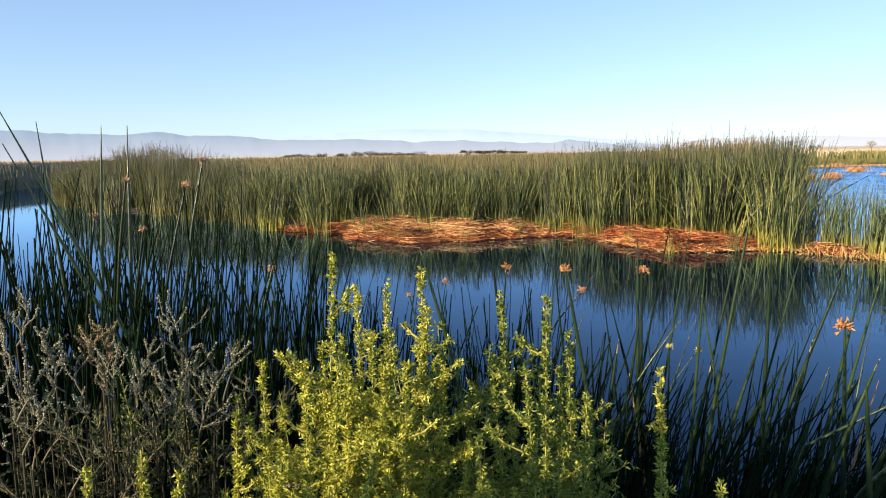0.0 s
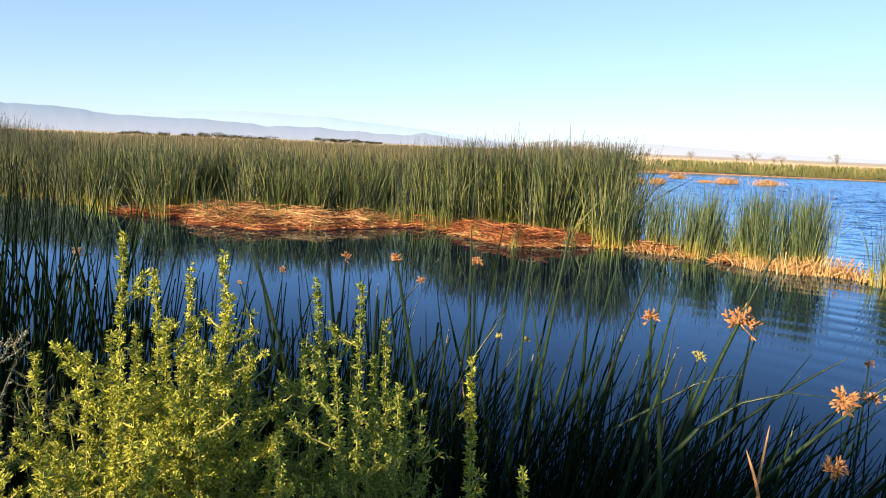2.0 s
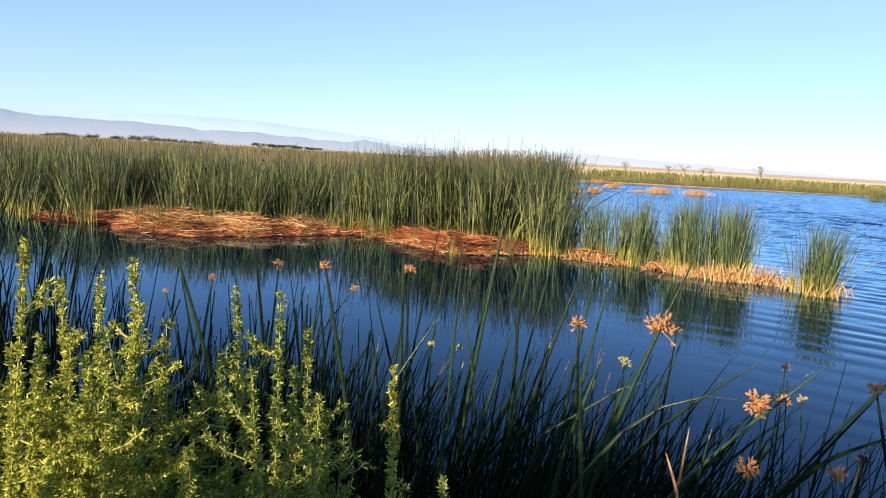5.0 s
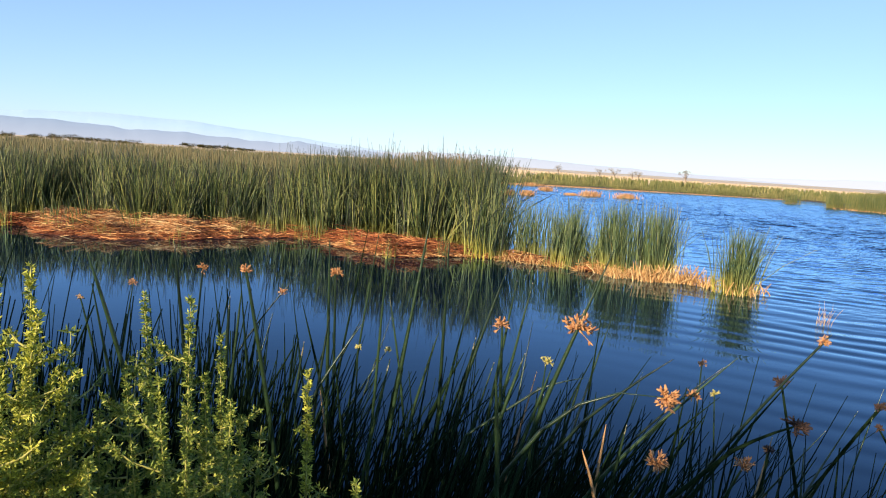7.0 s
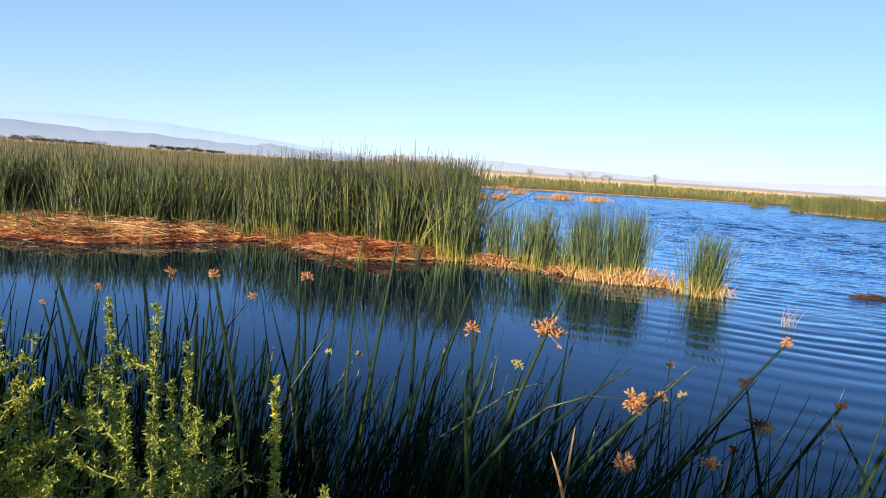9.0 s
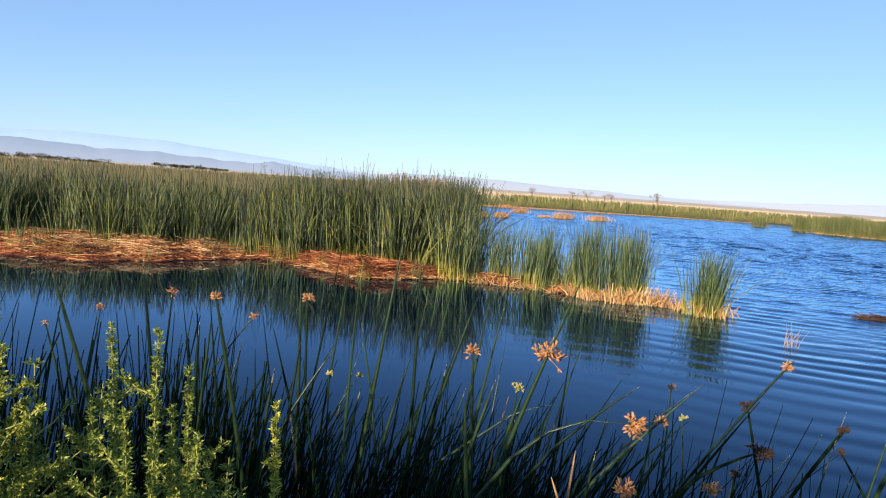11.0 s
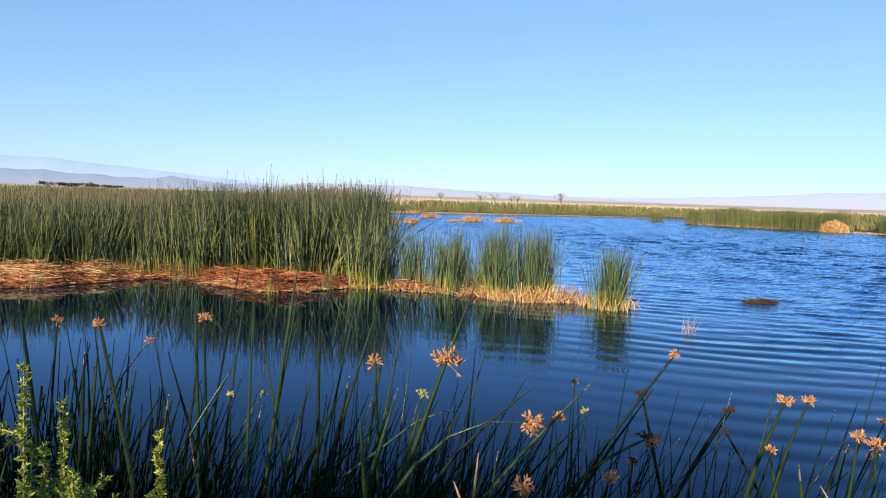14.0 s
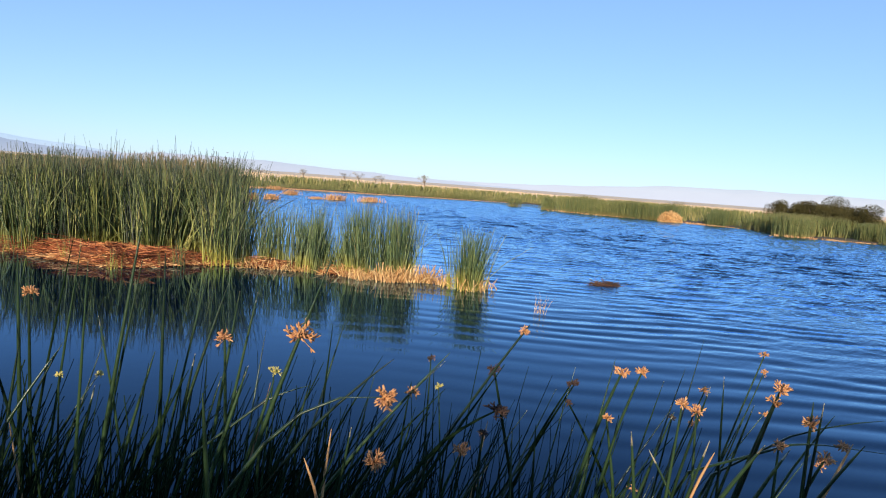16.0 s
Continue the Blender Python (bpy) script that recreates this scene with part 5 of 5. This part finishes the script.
def beads(p, size):
    """Small pointed seeds at p (n, 3), each an uneven octahedron."""
    n = len(p)
    a = rng.normal(size=(n, 3))
    a /= np.linalg.norm(a, axis=1, keepdims=True)
    b = np.cross(a, rng.normal(size=(n, 3)))
    b /= np.linalg.norm(b, axis=1, keepdims=True)
    c = np.cross(a, b)
    k = size[:, None]
    v = np.stack([p + a * k * 1.35, p + b * k, p + c * k, p - b * k, p - c * k, p - a * k * 1.1], 1)
    f = np.array([[0, 1, 2], [0, 2, 3], [0, 3, 4], [0, 4, 1], [5, 2, 1], [5, 3, 2], [5, 4, 3], [5, 1, 4]])
    return v.reshape(-1, 3), (f[None] + np.arange(n)[:, None, None] * 6).reshape(-1, 3)


def seed_branch(thing, root, foot, tip, twigs, reach, seed, mat, bark, seed_size=0.00135):
    """A curved branch from the root by its foot to its tip, with crooked side twigs, all hung with seeds."""
    g = np.random.default_rng(seed)
    foot, tip = np.array(foot, float), np.array(tip, float)
    way = tip - foot
    L = np.linalg.norm(way)
    t = np.linspace(0, 1, 9)[:, None]
    side = np.cross(way, [0, 1, 0]) * g.normal(0, 0.10) + np.cross(way, [1, 0, 0]) * g.normal(0, 0.2)
    line = foot + way * t + side * np.sin(np.pi * t) + g.normal(0, 0.0025, (9, 3)) * np.sin(np.pi * t)
    line[-1] += [g.normal(0, 0.05) * L, 0, -0.02 * L]
    below = np.array(root)[None] + (foot - np.array(root)) * np.linspace(0, 1, 4)[:, None]
    below[1:-1, :2] += g.normal(0, 0.012, (2, 2))
    f = 0.12 + 0.80 * g.random(twigs)
    at = along(np.repeat(line[None], twigs, 0), f)
    hand = np.where(np.arange(twigs) % 2, 1.0, -1.0) * g.uniform(0.5, 1.2, twigs)
    out = way / L + np.column_stack([hand * way[2], g.normal(0, 0.5, twigs) * L, -hand * way[0]]) / L
    ln = reach * g.uniform(0.35, 1.2, twigs) * (1.1 - 0.6 * f)
    mid = at + out * ln[:, None] * 0.5
    end = mid + (out * 0.35 + [0, 0, 0.55]) * ln[:, None] * 0.6 + g.normal(0, 0.12, (twigs, 3)) * ln[:, None]
    twig = np.stack([at, mid, end], 1)
    branch = part("branch", tubes(line[None], (0.0018 - 0.0010 * t[:, 0])[None], 5), bark, thing)
    for one in twig:
        part("twig", tubes(one[None], np.array([[0.0013, 0.0011, 0.0008]])), bark, branch)
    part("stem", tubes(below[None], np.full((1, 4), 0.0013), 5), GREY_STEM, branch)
    m1 = int(L / 0.0010)
    p1 = along(np.repeat(line[None], m1, 0), 0.30 + 0.70 * np.sqrt(g.random(m1)))
    m2 = np.maximum((ln / 0.0010).astype(int), 6)
    k2 = np.repeat(np.arange(twigs), m2)
    p2 = along(twig[k2], 0.15 + 0.85 * g.random(len(k2)))
    q = np.concatenate([p1, p2])
    q += g.normal(0, 0.0014, q.shape)
    part("seed_coat", beads(q, seed_size * g.uniform(0.5, 1.25, len(q))), mat, branch, "", "stuff")


def grey_weed(label, root, branches, seed, mat, bark, more, low):
    """A seeding weed with the branches given by foot and tip, and so many lower ones among them."""
    thing = tagged(new("grey_weed"), label, "weed", "weeds on the bank")
    for i, (fx, fz, tx, tz, y) in enumerate(branches):
        long = math.hypot(tx - fx, tz - fz)
        seed_branch(thing, root, (fx, y, fz), (tx, y + 0.02 * math.sin(i * 2.1), tz), 3 + int(long * 38), 0.016 + 0.27 * long, seed + i, mat, bark)
    g = random.Random(seed)
    # lower branches take the dimmer seed that paints the shade there
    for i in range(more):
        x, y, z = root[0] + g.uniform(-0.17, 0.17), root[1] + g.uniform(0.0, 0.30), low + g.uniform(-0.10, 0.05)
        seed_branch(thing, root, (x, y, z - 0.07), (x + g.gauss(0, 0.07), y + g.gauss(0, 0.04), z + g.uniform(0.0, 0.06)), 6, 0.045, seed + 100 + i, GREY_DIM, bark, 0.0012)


grey_weed("grey-green seeding weed with pale knobbly twigs", (-0.16, 0.93, 0.10),
          [(-0.115, 1.54, -0.243, 1.763, 1.02), (-0.240, 1.71, -0.233, 1.795, 1.05), (-0.195, 1.71, -0.194, 1.785, 1.00), (-0.199, 1.57, -0.186, 1.697, 0.95), (-0.187, 1.62, -0.141, 1.705, 0.95),
           (-0.186, 1.62, -0.169, 1.728, 1.08), (-0.182, 1.68, -0.200, 1.737, 1.05), (-0.167, 1.64, -0.179, 1.724, 1.00), (-0.215, 1.69, -0.228, 1.741, 0.98), (-0.151, 1.59, -0.126, 1.679, 0.90),
           (-0.137, 1.62, -0.147, 1.689, 1.05), (-0.093, 1.61, -0.106, 1.658, 0.98), (-0.069, 1.56, -0.069, 1.719, 1.05), (-0.061, 1.58, -0.039, 1.680, 1.05)], 500, GREY, GREY_STALK, 22, 1.56)
grey_weed("seeding weed with a dense tuft of tan twigs", (-0.11, 1.02, 0.10),
          [(-0.142, 1.63, -0.173, 1.728, 1.12), (-0.129, 1.64, -0.151, 1.733, 1.10), (-0.138, 1.63, -0.136, 1.730, 1.12), (-0.113, 1.65, -0.101, 1.731, 1.08), (-0.105, 1.61, -0.128, 1.662, 1.08), (-0.13, 1.65, -0.120, 1.72, 1.10)], 540, GREY_TAN, GREY_STALK, 4, 1.55)
grey_weed("grey-green seeding weed with dry brownish tips", (0.02, 1.05, 0.10),
          [(-0.038, 1.53, -0.025, 1.752, 1.15), (-0.014, 1.66, -0.041, 1.719, 1.15), (-0.004, 1.64, 0.019, 1.677, 1.15), (0.023, 1.48, 0.115, 1.690, 1.10), (0.052, 1.58, 0.025, 1.686, 1.12),
           (0.053, 1.60, 0.071, 1.650, 1.10), (-0.045, 1.50, -0.012, 1.613, 1.10), (-0.124, 1.57, -0.086, 1.677, 1.20), (-0.071, 1.57, -0.074, 1.634, 1.20), (-0.046, 1.49, -0.008, 1.585, 1.15)], 570, GREY, GREY_STALK, 20, 1.53)
# filling weed whose dark leaves paint the shade between the grey ones
weed("grey_weed", "low weed filling the bank's edge, shade put into its leaf colour", (-0.15, 0.8, 0.10),
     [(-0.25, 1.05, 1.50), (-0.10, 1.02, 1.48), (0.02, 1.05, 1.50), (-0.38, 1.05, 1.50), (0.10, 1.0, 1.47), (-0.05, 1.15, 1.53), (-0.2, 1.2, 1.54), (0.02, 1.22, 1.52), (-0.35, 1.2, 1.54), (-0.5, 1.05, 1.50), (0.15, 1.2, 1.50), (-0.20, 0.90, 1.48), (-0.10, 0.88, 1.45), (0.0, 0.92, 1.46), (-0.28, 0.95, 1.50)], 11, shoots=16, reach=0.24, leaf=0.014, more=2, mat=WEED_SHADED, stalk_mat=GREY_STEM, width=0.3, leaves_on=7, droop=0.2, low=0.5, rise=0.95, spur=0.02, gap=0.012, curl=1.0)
# unseen weeds added along the bank to shade its foot and the bulrushes
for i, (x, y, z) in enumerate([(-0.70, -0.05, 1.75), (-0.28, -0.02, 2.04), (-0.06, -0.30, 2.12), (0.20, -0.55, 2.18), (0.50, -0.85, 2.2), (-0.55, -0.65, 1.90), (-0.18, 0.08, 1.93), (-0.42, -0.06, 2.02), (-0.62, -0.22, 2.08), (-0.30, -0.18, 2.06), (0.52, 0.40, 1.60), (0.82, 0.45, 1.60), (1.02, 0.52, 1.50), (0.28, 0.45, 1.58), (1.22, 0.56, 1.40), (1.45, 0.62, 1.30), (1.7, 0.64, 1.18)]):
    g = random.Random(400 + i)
    weed("weed_plant", "unseen weed added on the bank to cast shade", (x, y, 0.36), [(x + g.gauss(0, 0.12), y + g.gauss(0, 0.12), z - abs(g.gauss(0, 0.07))) for _ in range(6)], 30 + i, **dict(LEAFY, mat=WEED_SHADED, shoots=14, leaf=0.08, reach=0.25, low=0.15, leaves_on=4, width=0.24, more=1, gap=0.05, spur=0.03))

# ---- far shrubs and trees ----
def shrub(name, x, y, width, depth, height, leaf, n, label, seed, mat=SHRUB, group=""):
    """A spreading shrub: several limbs and a crown of leaf sprays in uneven lobes."""
    g = np.random.default_rng(seed)
    thing = tagged(new(name), label, "shrub", group)
    thing.location = (x, y, 0.05)
    m = 16
    lobes = np.column_stack([g.uniform(-0.42, 0.42, m) * width, g.uniform(-0.4, 0.4, m) * depth, g.uniform(0.3, 0.76, m) * height])
    size = g.uniform(0.16, 0.27, m)
    mid = lobes * [0.5, 0.5, 0.5] + g.normal(0, 0.05, (m, 3)) * height
    part("branchwork", tubes(np.stack([g.normal(0, 0.03, (m, 3)) * [width, depth, 0], mid, lobes], 1), np.repeat([[0.035, 0.022, 0.008]], m, 0) * height, 5), BARK, thing, "", "stuff")
    k = g.integers(0, m, n)
    v = g.normal(0, 1, (n, 3))
    v /= np.linalg.norm(v, axis=1, keepdims=True)
    p = lobes[k] + v * (g.random((n, 1)) ** 0.45) * size[k, None] * [width * 0.8, depth * 0.8, height * 0.95]
    p[:, 2] = np.maximum(p[:, 2], 0.05 * height)
    part("crown", blades(p, v * [1, 1, 0.6] + g.normal(0, 0.6, (n, 3)) + [0, 0, 0.4], leaf * g.uniform(0.6, 1.4, n), leaf * 0.45), mat, thing, "", "stuff")
    return thing


shrub("shrub", 68.1, 21.3, 6.0, 5.6, 3.3, 0.11, 30000, "broad dark olive shrub behind the far reeds", 201)
shrub("shrub", 69.3, 18.7, 6.5, 5.8, 3.55, 0.11, 32000, "broad dark olive shrub behind the far reeds", 202)
shrub("shrub", 66.9, 23.1, 3.4, 3.6, 3.0, 0.11, 13000, "smaller dark shrub beside the large ones", 203)
shrub("shrub", 41.9, 78.4, 1.8, 1.4, 1.15, 0.12, 1500, "small dark bush on the distant shore", 204)
g = random.Random(210)
for i in range(46):
    u = i / 45
    x = -134 + 118 * u + g.uniform(-3, 3)
    if 0.29 < u < 0.34:
        continue
    tall = 0.9 + 3.2 * g.random() ** 1.6 + 1.3 * (abs(u - 0.65) < 0.12)
    shrub("shrub", x, 590 + g.uniform(-30, 30), g.uniform(4, 7) + 1.2 * tall, 6, tall, 0.7, 260, "dark shrub far off on the plain", 220 + i, group="far shrubs")
for i in range(7):
    shrub("shrub", 28 + 8.5 * i + g.uniform(-3, 3), 690 + g.uniform(-20, 20), g.uniform(12, 18), 6, g.uniform(2.8, 4.0) * (0.75 if i > 3 else 1), 1.2, 380, "dark shrub far off on the plain", 250 + i, group="far shrubs")


def small_tree(x, y, height, spread_, seed, label):
    g = np.random.default_rng(seed)
    thing = tagged(new("tree"), label, "tree", "far trees")
    thing.location = (x, y, 0.08)
    lean = g.normal(0, 0.12, 2) * height
    trunk = np.array([[0, 0, 0], [lean[0] * 0.3, lean[1] * 0.3, height * 0.3], [lean[0], lean[1], height * 0.65]])
    part("trunk", tubes(trunk[None], np.array([[0.05, 0.04, 0.02]]) * height, 6), BARK, thing)
    m = 7
    ends = trunk[2] + g.normal(0, 1, (m, 3)) * [spread_ * 0.3, spread_ * 0.3, height * 0.13] + [0, 0, height * 0.15]
    part("branchwork", tubes(np.stack([np.repeat(trunk[1:2], m, 0), (trunk[1] + ends) / 2 + g.normal(0, 0.03, (m, 3)) * height, ends], 1), np.repeat([[0.025, 0.018, 0.008]], m, 0) * height, 4), BARK, thing, "", "stuff")
    k = g.integers(0, m, 260)
    v = g.normal(0, 1, (260, 3))
    part("crown", blades(ends[k] + v * [spread_ * 0.10, spread_ * 0.10, height * 0.07], v, 0.09 * height, 0.04 * height), TREE_LEAF, thing, "", "stuff")


for i, (x, y, hgt, w) in enumerate([(138.6, 220.3, 3.4, 2.2), (151.0, 212.0, 2.8, 2.4), (155.6, 208.8, 3.4, 4.2), (160.5, 205.0, 2.6, 2.2), (162.3, 203.5, 2.8, 2.6), (174.9, 192.9, 4.0, 3.4), (118.5, 231.7, 2.2, 1.8), (125.0, 228.0, 2.0, 1.5)]):
    small_tree(x, y, hgt * 1.05, w * 0.95, 270 + i, "thin small tree standing far off on the dry plain")

# pale dry plumes standing in the water
g = np.random.default_rng(290)
n = 16
thing = tagged(new("dry_stalk"), "pale dry feathery stalks standing out of the water", "dead reeds")
pos = np.column_stack([g.normal(9.52, 0.07, n), g.normal(6.75, 0.05, n), np.full(n, -0.05)])
part("plume", stand(pos, g.uniform(0.25, 0.42, n), g.normal(0.1, 0.28, (n, 2)), np.full(n, 0.003), seg=3), STRAW, thing, "", "stuff")
